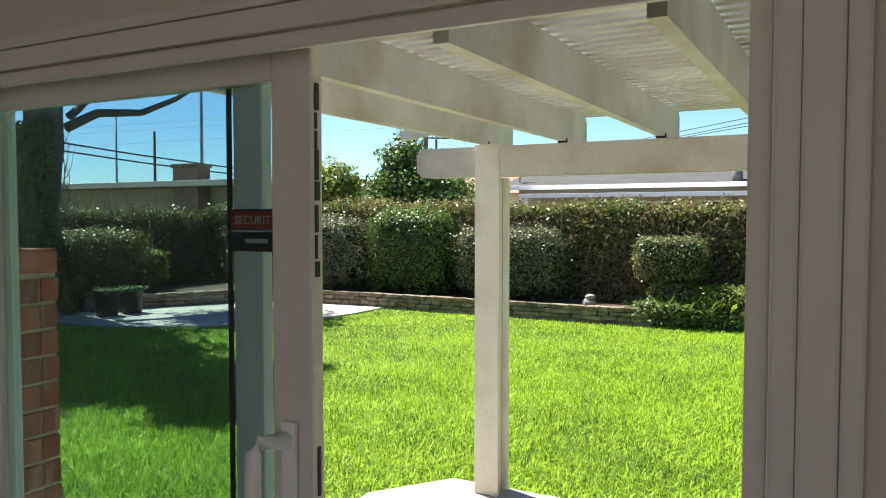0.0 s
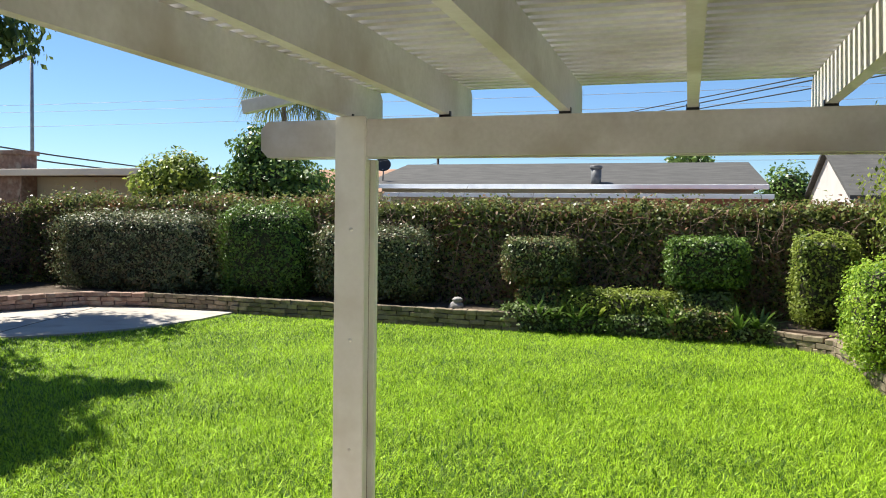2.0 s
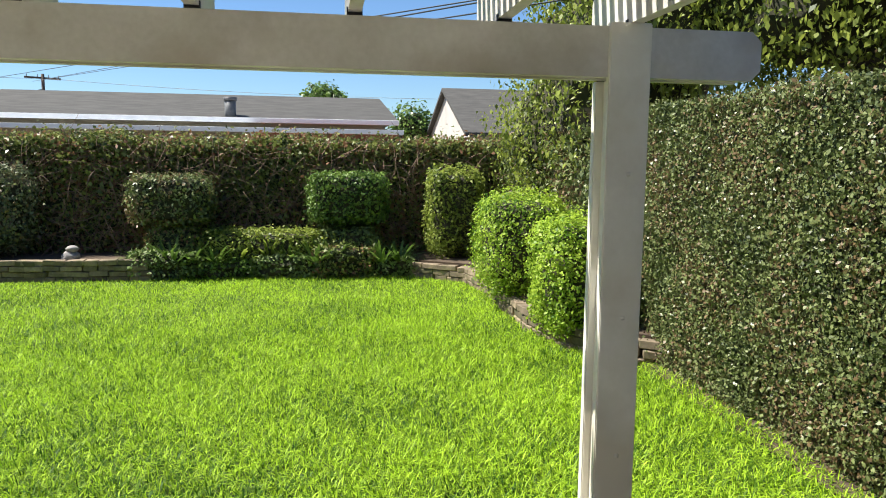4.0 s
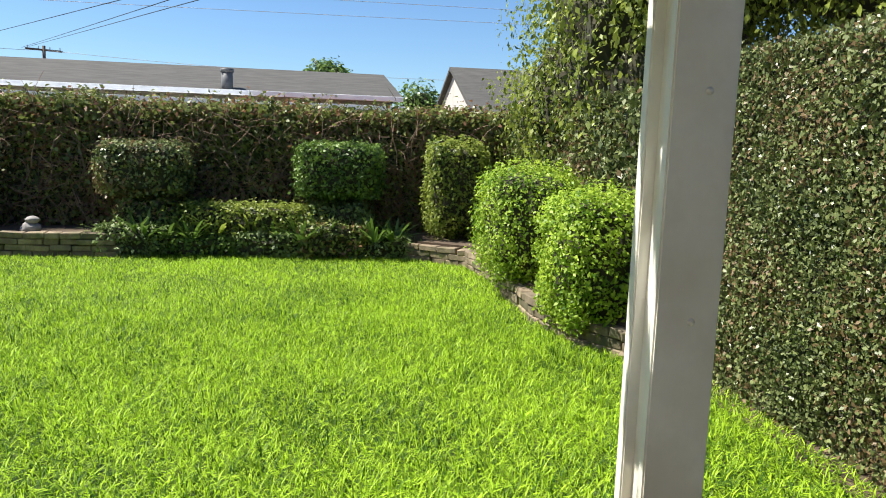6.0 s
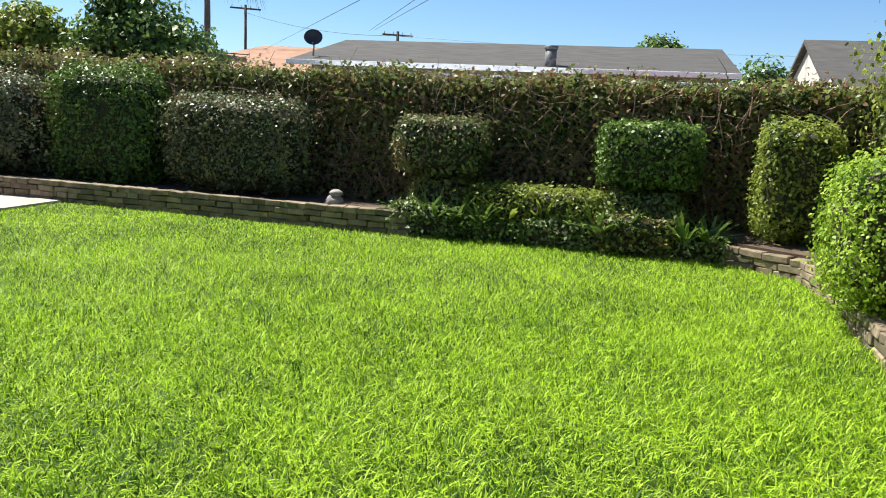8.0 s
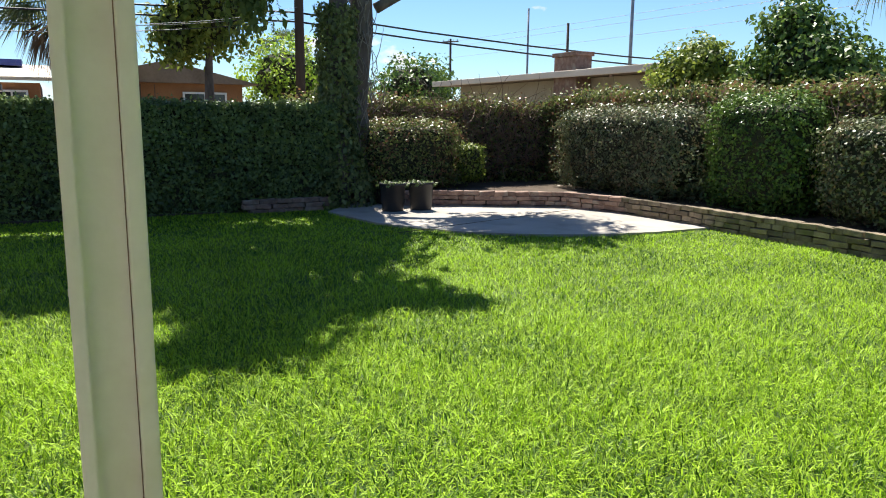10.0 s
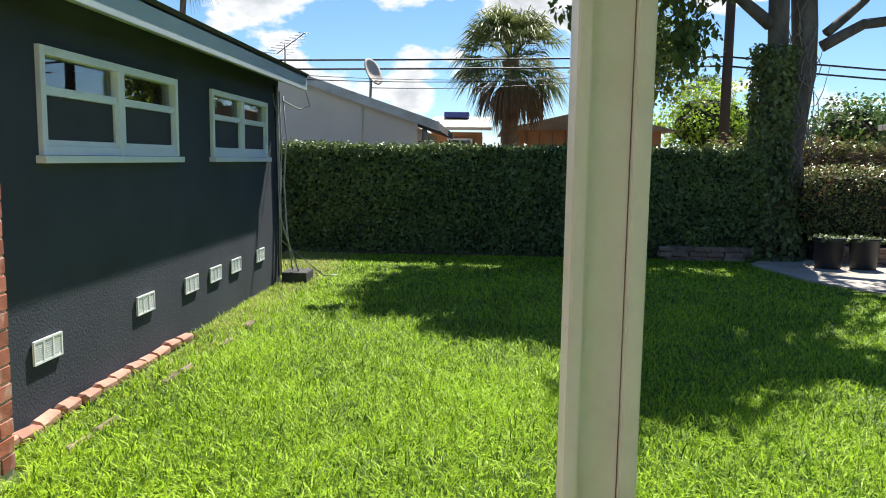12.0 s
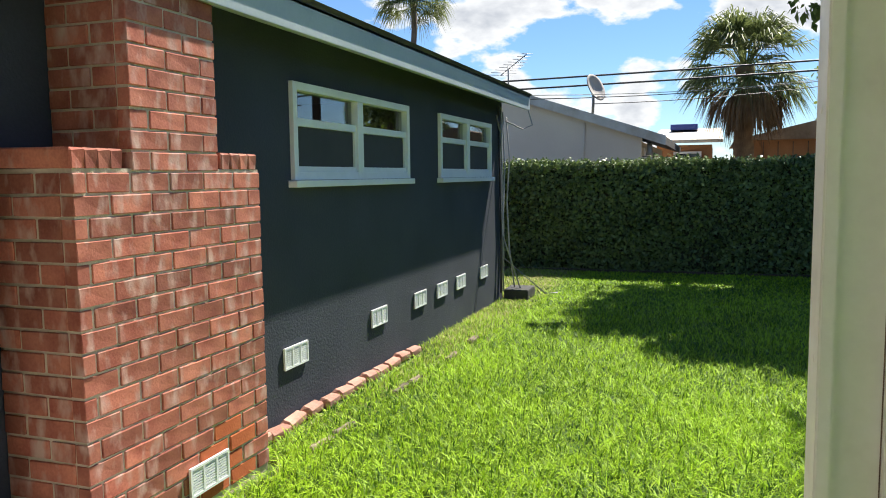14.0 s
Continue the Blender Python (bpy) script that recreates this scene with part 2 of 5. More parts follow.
L_GREY = leaf_mat("grey-green leaf", (0.05, 0.075, 0.035), (0.24, 0.27, 0.13), 0.32, 0.22, 3, (0.22, 0.17, 0.09))
L_MID = leaf_mat("green shrub leaf", (0.03, 0.075, 0.018), (0.17, 0.27, 0.05), 0.3, 0.28, 3)
L_BRIGHT = leaf_mat("bright green leaf", (0.09, 0.20, 0.016), (0.42, 0.57, 0.06), 0.4, 0.42, 3)
L_YELLOW = leaf_mat("yellow-green leaf", (0.06, 0.115, 0.016), (0.32, 0.38, 0.07), 0.35, 0.42, 3)
L_FICUS = leaf_mat("dark green vine leaf", (0.045, 0.08, 0.014), (0.32, 0.38, 0.065), 0.33, 0.36, 1.6)
L_IVY = leaf_mat("olive ivy leaf", (0.06, 0.085, 0.028), (0.26, 0.30, 0.10), 0.32, 0.3, 2)
L_TREE = leaf_mat("hanging tree leaf", (0.035, 0.07, 0.018), (0.18, 0.24, 0.06), 0.4, 0.5, 0.8)
L_PALM = leaf_mat("palm frond", (0.04, 0.06, 0.018), (0.22, 0.26, 0.085), 0.4, 0.35, 1)


# ---- mesh helpers ----
def put(name, verts, faces, material, parent=None, smooth=False):
    me = bpy.data.meshes.new(name)
    me.from_pydata(verts, [], faces)
    me.materials.append(material)
    if smooth:
        me.shade_smooth()
    ob = new(name, me)
    if parent:
        ob.parent = parent
    return ob


def from_bm(name, bm, material, parent=None, smooth=False):
    bmesh.ops.recalc_face_normals(bm, faces=bm.faces)
    me = bpy.data.meshes.new(name)
    bm.to_mesh(me)
    bm.free()
    me.materials.append(material)
    if smooth:
        me.shade_smooth()
    ob = new(name, me)
    if parent:
        ob.parent = parent
    return ob


def add_box(bm, x0, x1, y0, y1, z0, z1, m=None):
    c = Matrix.Translation(((x0 + x1) / 2, (y0 + y1) / 2, (z0 + z1) / 2)) @ Matrix.Diagonal((x1 - x0, y1 - y0, z1 - z0, 1))
    return bmesh.ops.create_cube(bm, size=1, matrix=(m @ c) if m else c)["verts"]


def boxes(name, spans, material, parent=None, bevel=0.0, m=None):
    """One mesh of square-cut pieces with eased edges; a span is x0, x1, y0, y1, z0, z1."""
    bm = bmesh.new()
    for s in spans:
        add_box(bm, *s, m)
    if bevel:
        bmesh.ops.bevel(bm, geom=bm.edges[:], offset=bevel, segments=2, affect="EDGES", profile=0.6)
    return from_bm(name, bm, material, parent)


def empty(name, x=0, y=0, z=0):
    ob = new(name)
    ob.location = (x, y, z)
    return ob


def tube(name, pts, r0, r1, material, parent=None, sides=8, rough=0.0):
    """A tapered limb or cable along points."""
    verts, faces = [], []
    pts = [Vector(p) for p in pts]
    for i, p in enumerate(pts):
        d = (pts[min(i + 1, len(pts) - 1)] - pts[max(i - 1, 0)]).normalized()
        u = d.orthogonal().normalized() if abs(d.z) < 0.9 else Vector((1, 0, 0)).cross(d).normalized()
        v = d.cross(u)
        r = r0 + (r1 - r0) * i / (len(pts) - 1)
        for k in range(sides):
            a = k * math.tau / sides
            rr = r * (1 + rough * noise.noise(p * 2 + Vector((math.cos(a), math.sin(a), 0)) * 1.5))
            verts.append(p + (u * math.cos(a) + v * math.sin(a)) * rr)
    for i in range(len(pts) - 1):
        for k in range(sides):
            a, b = i * sides + k, i * sides + (k + 1) % sides
            faces.append((a, b, b + sides, a + sides))
    faces += [tuple(range(sides))[::-1], tuple(range(len(verts) - sides, len(verts)))]
    return put(name, verts, faces, material, parent, True)


def cloud(name, P, N, size, material, parent=None, aspect=0.31, droop=0.0, spread=0.7, rng=None):
    """Many small leaves at P, facing about N, each folded along its rib, with its own tint."""
    rng = rng or np.random.default_rng(3)
    n = len(P)
    N = N + rng.normal(0, spread, (n, 3))
    N /= np.linalg.norm(N, axis=1)[:, None] + 1e-9
    T = np.cross(N, rng.normal(0, 1, (n, 3)))
    T /= np.linalg.norm(T, axis=1)[:, None] + 1e-9
    T[:, 2] -= droop
    B = np.cross(N, T)
    s = (size * rng.uniform(0.6, 1.35, n))[:, None]
    V = np.empty((n, 4, 3))
    V[:, 0] = P
    V[:, 1] = P + T * s * 0.5 + B * s * aspect + N * s * 0.14
    V[:, 2] = P + T * s
    V[:, 3] = P + T * s * 0.5 - B * s * aspect + N * s * 0.14
    return sheets(name, V.reshape(-1, 3), 4, rng.uniform(0, 1, n), material, parent)


def sheets(name, V, k, tint, material, parent=None):
    n = len(V) // k
    me = bpy.data.meshes.new(name)
    me.vertices.add(n * k), me.loops.add(n * k), me.polygons.add(n)
    me.vertices.foreach_set("co", V.astype(np.float32).ravel())
    me.loops.foreach_set("vertex_index", np.arange(n * k, dtype=np.int32))
    me.polygons.foreach_set("loop_start", np.arange(0, n * k, k, dtype=np.int32))
    at = me.attributes.new("tint", "FLOAT", "FACE")
    at.data.foreach_set("value", tint.astype(np.float32))
    me.materials.append(material)
    me.update(calc_edges=True)
    ob = new(name, me)
    if parent:
        ob.parent = parent
    return tagged(ob, kind="stuff")


def wavy(P, f, a):
    """A slow uneven offset, for clipped hedges that are not quite flat."""
    return a * (np.sin(P[:, 0] * f + P[:, 2] * 2.1) + np.sin(P[:, 1] * f * 1.3 - P[:, 2] * 1.7 + 1.3) + 0.7 * np.sin((P[:, 0] + P[:, 1]) * f * 2.7 + P[:, 2] * 5)) / 2.7


def box_points(x0, x1, y0, y1, z0, z1, sides, per_m2, rng, rag=0.05):
    """Random points on the named faces of a block, with their normals."""
    ps, ns = [], []
    lo, hi = np.array((x0, y0, z0)), np.array((x1, y1, z1))
    for s in sides:
        ax, up = "xyz".index(s[1]), s[0] == "+"
        o = [i for i in range(3) if i != ax]
        n = int(per_m2 * (0.35 if ax == 2 and z1 > 1.95 else 1) * (hi - lo)[o[0]] * (hi - lo)[o[1]])
        P = rng.uniform(lo, hi, (n, 3))
        P[:, ax] = hi[ax] if up else lo[ax]
        Nn = np.zeros((n, 3))
        Nn[:, ax] = 1 if up else -1
        P += Nn * (wavy(P, 2.3, rag) + np.abs(rng.normal(0, rag, n)) - rag * 1.2)[:, None]
        ps.append(P), ns.append(Nn)
    return np.concatenate(ps), np.concatenate(ns)


def lumpy(name, x0, x1, y0, y1, z0, z1, material, parent, inset=0.07):
    """A solid lump inside a clipped shrub, coloured dark for the shade between leaves."""
    bm = bmesh.new()
    add_box(bm, x0 + inset, x1 - inset, y0 + inset, y1 - inset, z0, z1 - inset)
    bmesh.ops.subdivide_edges(bm, edges=bm.edges[:], cuts=5, use_grid_fill=True)
    for v in bm.verts:
        v.co += Vector((noise.noise(v.co * 3), noise.noise(v.co * 3 + Vector((9, 0, 0))), noise.noise(v.co * 3 + Vector((0, 9, 0))))) * 0.05
    return from_bm(name, bm, material, parent)


def twigs(name, spot, count, length, material, parent, rng, r=0.006):
    """Bare criss-cross stems; spot gives a place and a direction."""
    verts, faces = [], []
    for _ in range(count):
        p, d = spot(rng)
        p, d = Vector(p), Vector(d)
        L = length * rng.uniform(0.5, 1.4)
        b0 = len(verts)
        u = d.orthogonal().normalized()
        v = d.cross(u).normalized()
        bend = Vector(rng.normal(0, 0.16, 3)) * L
        for i in range(4):
            c = p + d * L * i / 3 + bend * math.sin(i / 3 * 3.0)
            rr = r * (1.2 - 0.25 * i)
            verts += [c + u * rr, c - u * rr * 0.5 + v * rr * 0.9, c - u * rr * 0.5 - v * rr * 0.9]
        for i in range(3):
            for k in range(3):
                a, b = b0 + i * 3 + k, b0 + i * 3 + (k + 1) % 3
                faces.append((a, b, b + 3, a + 3))
    return tagged(put(name, verts, faces, material, parent), kind="stuff")


def hedge(name, span, sides, per_m2, size, leaf, label, rag=0.05, seed=1, category="hedge", core=True, bare=0.0, **kw):
    rng = np.random.default_rng(seed)
    root = empty(name, (span[0] + span[1]) / 2, (span[2] + span[3]) / 2, span[4])
    m = Matrix.Translation(-root.location)
    P, N = box_points(*span, sides, per_m2, rng, rag)
    if bare:
        gap = np.sin(P[:, 0] * 1.7 + P[:, 1] * 1.1 + 1.5 * np.sin(P[:, 2] * 2.3)) * 0.5 + 0.5
        low = np.clip((span[5] - 0.42 - P[:, 2]) / 0.35, 0, 1)
        ok = rng.uniform(0, 1, len(P)) > bare * low * (0.35 + 0.65 * gap)
        P, N = P[ok], N[ok]
    ob = cloud("leaves", P, N, size, leaf, root, rng=rng, **kw)
    ob.matrix_parent_inverse = m
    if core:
        c = lumpy("shade_core", *span, CORE, root, inset=rag + 0.03)
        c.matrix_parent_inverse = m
    return tagged(root, label, category)


# ---- ground ----
def polygon(name, pts, z, material, thick=0.0):
    bm = bmesh.new()
    f = bm.faces.new([bm.verts.new((x, y, z)) for x, y in pts])
    if f.normal.z < 0:
        f.normal_flip()
    if thick:
        r = bmesh.ops.extrude_face_region(bm, geom=[f])
        for v in r["geom"]:
            if isinstance(v, bmesh.types.BMVert):
                v.co.z -= thick
    return from_bm(name, bm, material)


def inside(x, y, poly):
    """Which of the points lie in the polygon."""
    res = np.zeros(len(x), bool)
    for (xa, ya), (xb, yb) in zip(poly, poly[1:] + poly[:1]):
        hit = ((ya > y) != (yb > y)) & (x < (xb - xa) * (y - ya) / (yb - ya + 1e-12) + xa)
        res ^= hit
    return res


LAWN = [(-12.2, 0.6), (-9.1, 0.6), (-9.1, 1.27), (2.2, 1.27), (2.2, 7.1), (1.85, 7.3), (1.63, 7.75), (1.52, 8.5), (1.5, 9.2), (1.55, 10.4), (1.42, 11.35),
        (0.6, 11.95), (-0.4, 12.1), (-2.9, 12.0), (-4.9, 12.05), (-7.7, 12.0), (-12.2, 12.0)]
PATIO = [(-11.4, 7.62), (-10.9, 7.66), (-9.9, 7.82), (-9.2, 8.15), (-8.6, 8.58), (-8.2, 9.1), (-7.92, 9.6), (-7.7, 10.2), (-7.6, 10.9), (-7.62, 12.0), (-12.4, 12.2), (-12.4, 8.4)]
SLAB = [(-2.42, 1.26), (1.1, 1.26), (1.1, 4.04), (-2.1, 4.04), (-2.42, 3.6)]
ground = boxes("ground", [(-260, 260, -260, 260, -0.5, -0.03)], EARTH)
tagged(ground, "bare earth reaching to the distance", kind="structure")
tagged(polygon("lawn_bed", LAWN, 0.0, TURF, 0.025), "turf thatch and soil under the lawn", kind="structure")
tagged(polygon("patio", PATIO, 0.035, CONCRETE, 0.06), "curved pale concrete patio slab beside the beds", kind="structure")
tagged(polygon("pergola_slab", SLAB, 0.13, CONCRETE, 0.15), "weathered concrete slab under the pergola", kind="structure")
tagged(boxes("patio_joint", [(-2.3, 2.0, -0.006, 0.006, 0.0, 0.008)], SOIL, m=pose(-9.6, 9.9, 0.031, 0, 0, 108)), "dirt-filled joint across the patio slab", kind="structure")


def grass(name, per_m2, keep, length, width, seed, leaf=GRASS, arched=False, label="dense sunlit green lawn grass with loose blades"):
    rng = np.random.default_rng(seed)
    n = int(per_m2 * 14.4 * 11.4)
    x, y = rng.uniform(-12.2, 2.2, n), rng.uniform(0.6, 12.1, n)
    ok = inside(x, y, LAWN) & ~inside(x, y, PATIO) & ~inside(x, y, SLAB) & keep(x, y, rng)
    ok &= ~((x < -3.6) & (x > -6.1) & (y < 1.40)) & ~((x > -3.45) & (x < -2.15) & (y < 1.6))
    x, y = x[ok], y[ok]
    n = len(x)
    a = rng.uniform(0, math.tau, n)
    tuft = np.sin(x * 2.1 + 1.7 * np.sin(y * 1.3)) * np.sin(y * 2.7 + x * 0.6)
    L = length * rng.uniform(0.55, 1.3, n) * (1 + 0.12 * tuft)
    lean = rng.uniform(0.3, 1.5, n)
    d = np.stack([np.cos(a), np.sin(a), np.zeros(n)], 1)
    s = np.stack([-np.sin(a), np.cos(a), np.zeros(n)], 1) * (width * rng.uniform(0.7, 1.3, n))[:, None]
    P = np.stack([x, y, np.zeros(n)], 1)
    up = np.array((0, 0, 1.0))
    tip = P + d * (L * lean)[:, None] + up * (L * (0.95 - 0.42 * lean))[:, None]
    mid = P + d * (L * lean * 0.42)[:, None] + up * (L * (0.6 - 0.2 * lean))[:, None]
    V = np.stack([P, mid + s, tip, mid - s], 1) if arched else np.stack([P - s, P + s, tip], 1)
    k = V.shape[1]
    tint = np.clip(rng.beta(0.75, 0.75, n) + 0.05 * tuft, 0, 1)
    return tagged(sheets(name, V.reshape(-1, 3), k, tint, leaf), label, "lawn")


def dist(x, y):
    return np.hypot(x + 0.1, y - 3.4)


grass("lawn_grass", 4800, lambda x, y, r: dist(x, y) < 5.4 + r.normal(0, 0.8, len(x)), 0.095, 0.0034, 11, arched=True)
grass("lawn_grass", 2700, lambda x, y, r: (dist(x, y) >= 4.6 + r.normal(0, 0.8, len(x))) & (dist(x, y) < 8.6 + r.normal(0, 0.8, len(x))), 0.068, 0.0046, 12)
grass("lawn_grass", 1800, lambda x, y, r: dist(x, y) >= 8.2 + r.normal(0, 0.8, len(x)), 0.05, 0.007, 13)
grass("lawn_edge_grass", 2600, lambda x, y, r: (x < -2.3) & (y < 1.62 + r.normal(0, 0.12, len(x))), 0.06, 0.005, 14, DRYLAWN, label="thin yellowed grass along the house wall")

# raised beds
BED_N = [(-13.4, 8.75), (-11.9, 8.75), (-11.5, 9.6), (-10.95, 10.6), (-10.45, 11.5), (-9.4, 11.88), (-7.9, 11.98), (-5.7, 11.95), (-2.9, 11.95), (-0.4, 12.1), (0.7, 12.05), (1.52, 11.45),
         (1.65, 10.4), (1.6, 9.2), (1.62, 8.5), (1.73, 7.8), (2.0, 7.35), (2.3, 7.1), (3.4, 7.1), (3.4, 14.2), (-13.4, 14.2)]
tagged(polygon("planting_bed", BED_N, 0.24, SOIL, 0.3), "dark soil of the raised planting bed", kind="structure")
tagged(polygon("side_bed", [(2.06, 1.26), (3.4, 1.26), (3.4, 7.2), (2.06, 7.2)], 0.03, SOIL, 0.1), "narrow strip of soil under the side hedge", kind="structure")
tagged(polygon("west_bed", [(-14.5, -1), (-11.85, -1), (-12.0, 7.6), (-12.6, 8.8), (-13.4, 9.4), (-13.4, 14), (-14.5, 14)], 0.03, SOIL, 0.1), "soil strip under the clipped west hedge", kind="structure")

# ---- house shell ----
YI, YO = 1.12, 1.26
DL, DR, DT, DF = -2.03, -0.095, 2.05, 0.17
W1 = (-6.03, -4.17, 1.485, 2.08)
W2 = (-8.51, -6.79, 1.485, 2.08)
spans = [(-9.05, W2[0], YI, YO, -0.1, 2.62), (W2[1], W1[0], YI, YO, -0.1, 2.62), (W1[1], -2.6, YI, YO, -0.1, 2.62), (-2.6, DL - 0.05, YI, 1.138, -0.1, 2.62), (DR, 4.2, YI, YO, -0.1, 2.62),
         (W2[0], W2[1], YI, YO, -0.1, W2[2]), (W2[0], W2[1], YI, YO, W2[3], 2.62), (W1[0], W1[1], YI, YO, -0.1, W1[2]), (W1[0], W1[1], YI, YO, W1[3], 2.62),
         (DL, DR, YI, YO, -0.1, DF), (DL, DR, YI, YO, DT + 0.11, 2.62)]
tagged(boxes("wall_north", spans, NAVY), "dark navy stucco outside wall of the house", kind="structure")
lining = [(DR, 2.6, YI - 0.02, YI - 0.004, DF, 2.5), (-2.7, DL, YI - 0.02, YI - 0.004, DF, 2.5), (DL, DR, YI - 0.02, YI - 0.004, DT + 0.0, 2.5)]
tagged(boxes("wall_lining", lining, INWALL), "greige painted inside face of the door wall", kind="structure")
tagged(boxes("door_trim", [(DL - 0.05, DL, YI, YO + 0.004, 0.0, DT + 0.11)], BLACK, bevel=0.004), "dark outside trim beside the patio door", kind="structure")
tagged(boxes("wall_west", [(-9.05, -8.9, -5, YI, -0.1, 2.62)], NAVY), "navy stucco end wall of the house", kind="structure")
tagged(boxes("wall_east", [(2.6, 2.75, -5.0, YI - 0.02, 0, 2.5)], INWALL), "unseen greige painted room wall", kind="structure")
# added out of view to block light from the rooms behind the windows
tagged(boxes("unseen_partition", [(-2.85, -2.7, -5.0, YI - 0.02, 0, 2.5)], INWALL), "unseen greige painted room wall", kind="structure")
# the wide gap is invented, to let sky light into the room
tagged(boxes("wall_south", [(-9.05, -2.7, -5.15, -5.0, -0.1, 2.62), (2.6, 4.2, -5.15, -5.0, -0.1, 2.62), (-2.7, -2.3, -5.15, -5.0, 0, 2.5), (2.2, 2.6, -5.15, -5.0, 0, 2.5), (-2.3, 2.2, -5.15, -5.0, 0, 0.4), (-2.3, 2.2, -5.15, -5.0, 2.3, 2.5)], INWALL), "unseen greige back wall with a gap added for daylight", kind="structure")
tagged(boxes("floor", [(-8.9, 2.6, -5.0, YI - 0.02, 0.0, DF)], OAK), "oak plank indoor floor", kind="structure")
tagged(boxes("ceiling", [(-8.9, 2.6, -5.0, YI - 0.02, 2.44, 2.5)], INWALL), "plain painted ceiling", kind="structure")
# roof with eave
EY, EZ = 1.58, 2.27
bm = bmesh.new()
prof = [(EY, EZ + 0.17), (EY, EZ + 0.15), (EY - 3.0, EZ + 0.95), (-5.6, EZ + 0.95), (-5.6, EZ + 1.0), (EY - 3.0, EZ + 1.02), (EY + 0.03, EZ + 0.19)]
vs = [[bm.verts.new((x, y, z)) for y, z in prof] for x in (-9.16, 4.4)]
bm.faces.new(vs[0]), bm.faces.new(vs[1][::-1])
for i in range(len(prof)):
    j = (i + 1) % len(prof)
    bm.faces.new((vs[0][i], vs[1][i], vs[1][j], vs[0][j]))
tagged(from_bm("roof", bm, SHINGLE), "low grey shingle roof of the house", kind="structure")
tagged(boxes("eave_fascia", [(-9.16, 4.4, EY - 0.025, EY, EZ, EZ + 0.168)], TEAL, bevel=0.004), "pale blue-grey fascia board along the eave", kind="structure")
tagged(boxes("eave_soffit", [(-9.16, 4.4, YO + 0.002, EY - 0.027, EZ + 0.10, EZ + 0.12)], TEAL), "painted soffit boards", kind="structure")


def window(name, w, label):
    x0, x1, z0, z1 = w
    root = empty(name, (x0 + x1) / 2, YO, z0)
    inv = Matrix.Translation(-root.location)
    xm = (x0 + x1) / 2
    parts = []
    parts.append(boxes("frame", [(x0, x0 + 0.05, YO - 0.05, YO + 0.03, z0, z1), (x1 - 0.05, x1, YO - 0.05, YO + 0.03, z0, z1), (x0 + 0.05, x1 - 0.05, YO - 0.05, YO + 0.03, z1 - 0.05, z1),
                                 (xm - 0.045, xm + 0.045, YO - 0.05, YO + 0.028, z0, z1 - 0.05), (x0 + 0.05, xm - 0.045, YO - 0.05, YO + 0.026, z0, z0 + 0.05), (xm + 0.045, x1 - 0.05, YO - 0.05, YO + 0.026, z0, z0 + 0.05)], TRIM, root, 0.004))
    parts.append(boxes("sill", [(x0 - 0.03, x1 + 0.03, YO - 0.02, YO + 0.06, z0 - 0.045, z0 - 0.002)], TRIM, root, 0.005))
    zm = z0 + 0.35
    for a, b in ((x0 + 0.05, xm - 0.045), (xm + 0.045, x1 - 0.05)):
        parts.append(boxes("sash", [(a, b, YO - 0.04, YO + 0.012, zm - 0.02, zm + 0.03), (b - 0.025, b, YO - 0.04, YO + 0.01, z0 + 0.05, zm - 0.02), (a, a + 0.02, YO - 0.04, YO + 0.01, z0 + 0.05, zm - 0.02),
                                    (a + 0.02, b - 0.025, YO - 0.04, YO + 0.01, z0 + 0.05, z0 + 0.085)], TRIM, root, 0.003))
        parts.append(boxes("screen", [(a + 0.022, b - 0.027, YO - 0.012, YO - 0.006, z0 + 0.087, zm - 0.022)], SCREEN, root))
        parts.append(boxes("pane", [(a, b, YO - 0.028, YO - 0.022, z0 + 0.05, z1 - 0.05)], PANE, root))
    for p in parts:
        p.matrix_parent_inverse = inv
    return tagged(root, label, "window", kind="structure")


window("window_1", W1, "white double sash window in the navy wall")
window("window_2", W2, "smaller white double sash window in the navy wall")

# foundation vents
def foundation_vent(x, y, z, w=0.28, h=0.135):
    root = empty("foundation_vent", x, y, z)
    boxes("frame", [(-w / 2, w / 2, 0.0, 0.012, -h / 2, -h / 2 + 0.012), (-w / 2, w / 2, 0.0, 0.012, h / 2 - 0.012, h / 2), (-w / 2, -w / 2 + 0.012, 0, 0.012, -h / 2 + 0.012, h / 2 - 0.012),
                    (w / 2 - 0.012, w / 2, 0, 0.012, -h / 2 + 0.012, h / 2 - 0.012), (-w / 6 - 0.006, -w / 6 + 0.006, 0, 0.012, -h / 2 + 0.012, h / 2 - 0.012), (w / 6 - 0.006, w / 6 + 0.006, 0, 0.012, -h / 2 + 0.012, h / 2 - 0.012)], TRIM, root)
    boxes("louvre", [(-w / 2 + 0.012, w / 2 - 0.012, 0.001, 0.009, -h / 2 + 0.014 + i * 0.0122, -h / 2 + 0.0212 + i * 0.0122) for i in range(9)], TRIM, root)
    boxes("backing", [(-w / 2 + 0.005, w / 2 - 0.005, -0.004, 0.0005, -h / 2 + 0.005, h / 2 - 0.005)], WHITE, root)
    return tagged(root, "white louvred foundation vent low on the wall", "vent", "vents along the wall")


v0 = foundation_vent(-4.15, YO + 0.006, 0.41)
for x in (-5.39, -6.26, -6.83, -7.4, -8.22):
    copy_thing(v0, pose(x, YO + 0.006, 0.43))
copy_thing(v0, pose(-2.9, 1.547, 0.17))

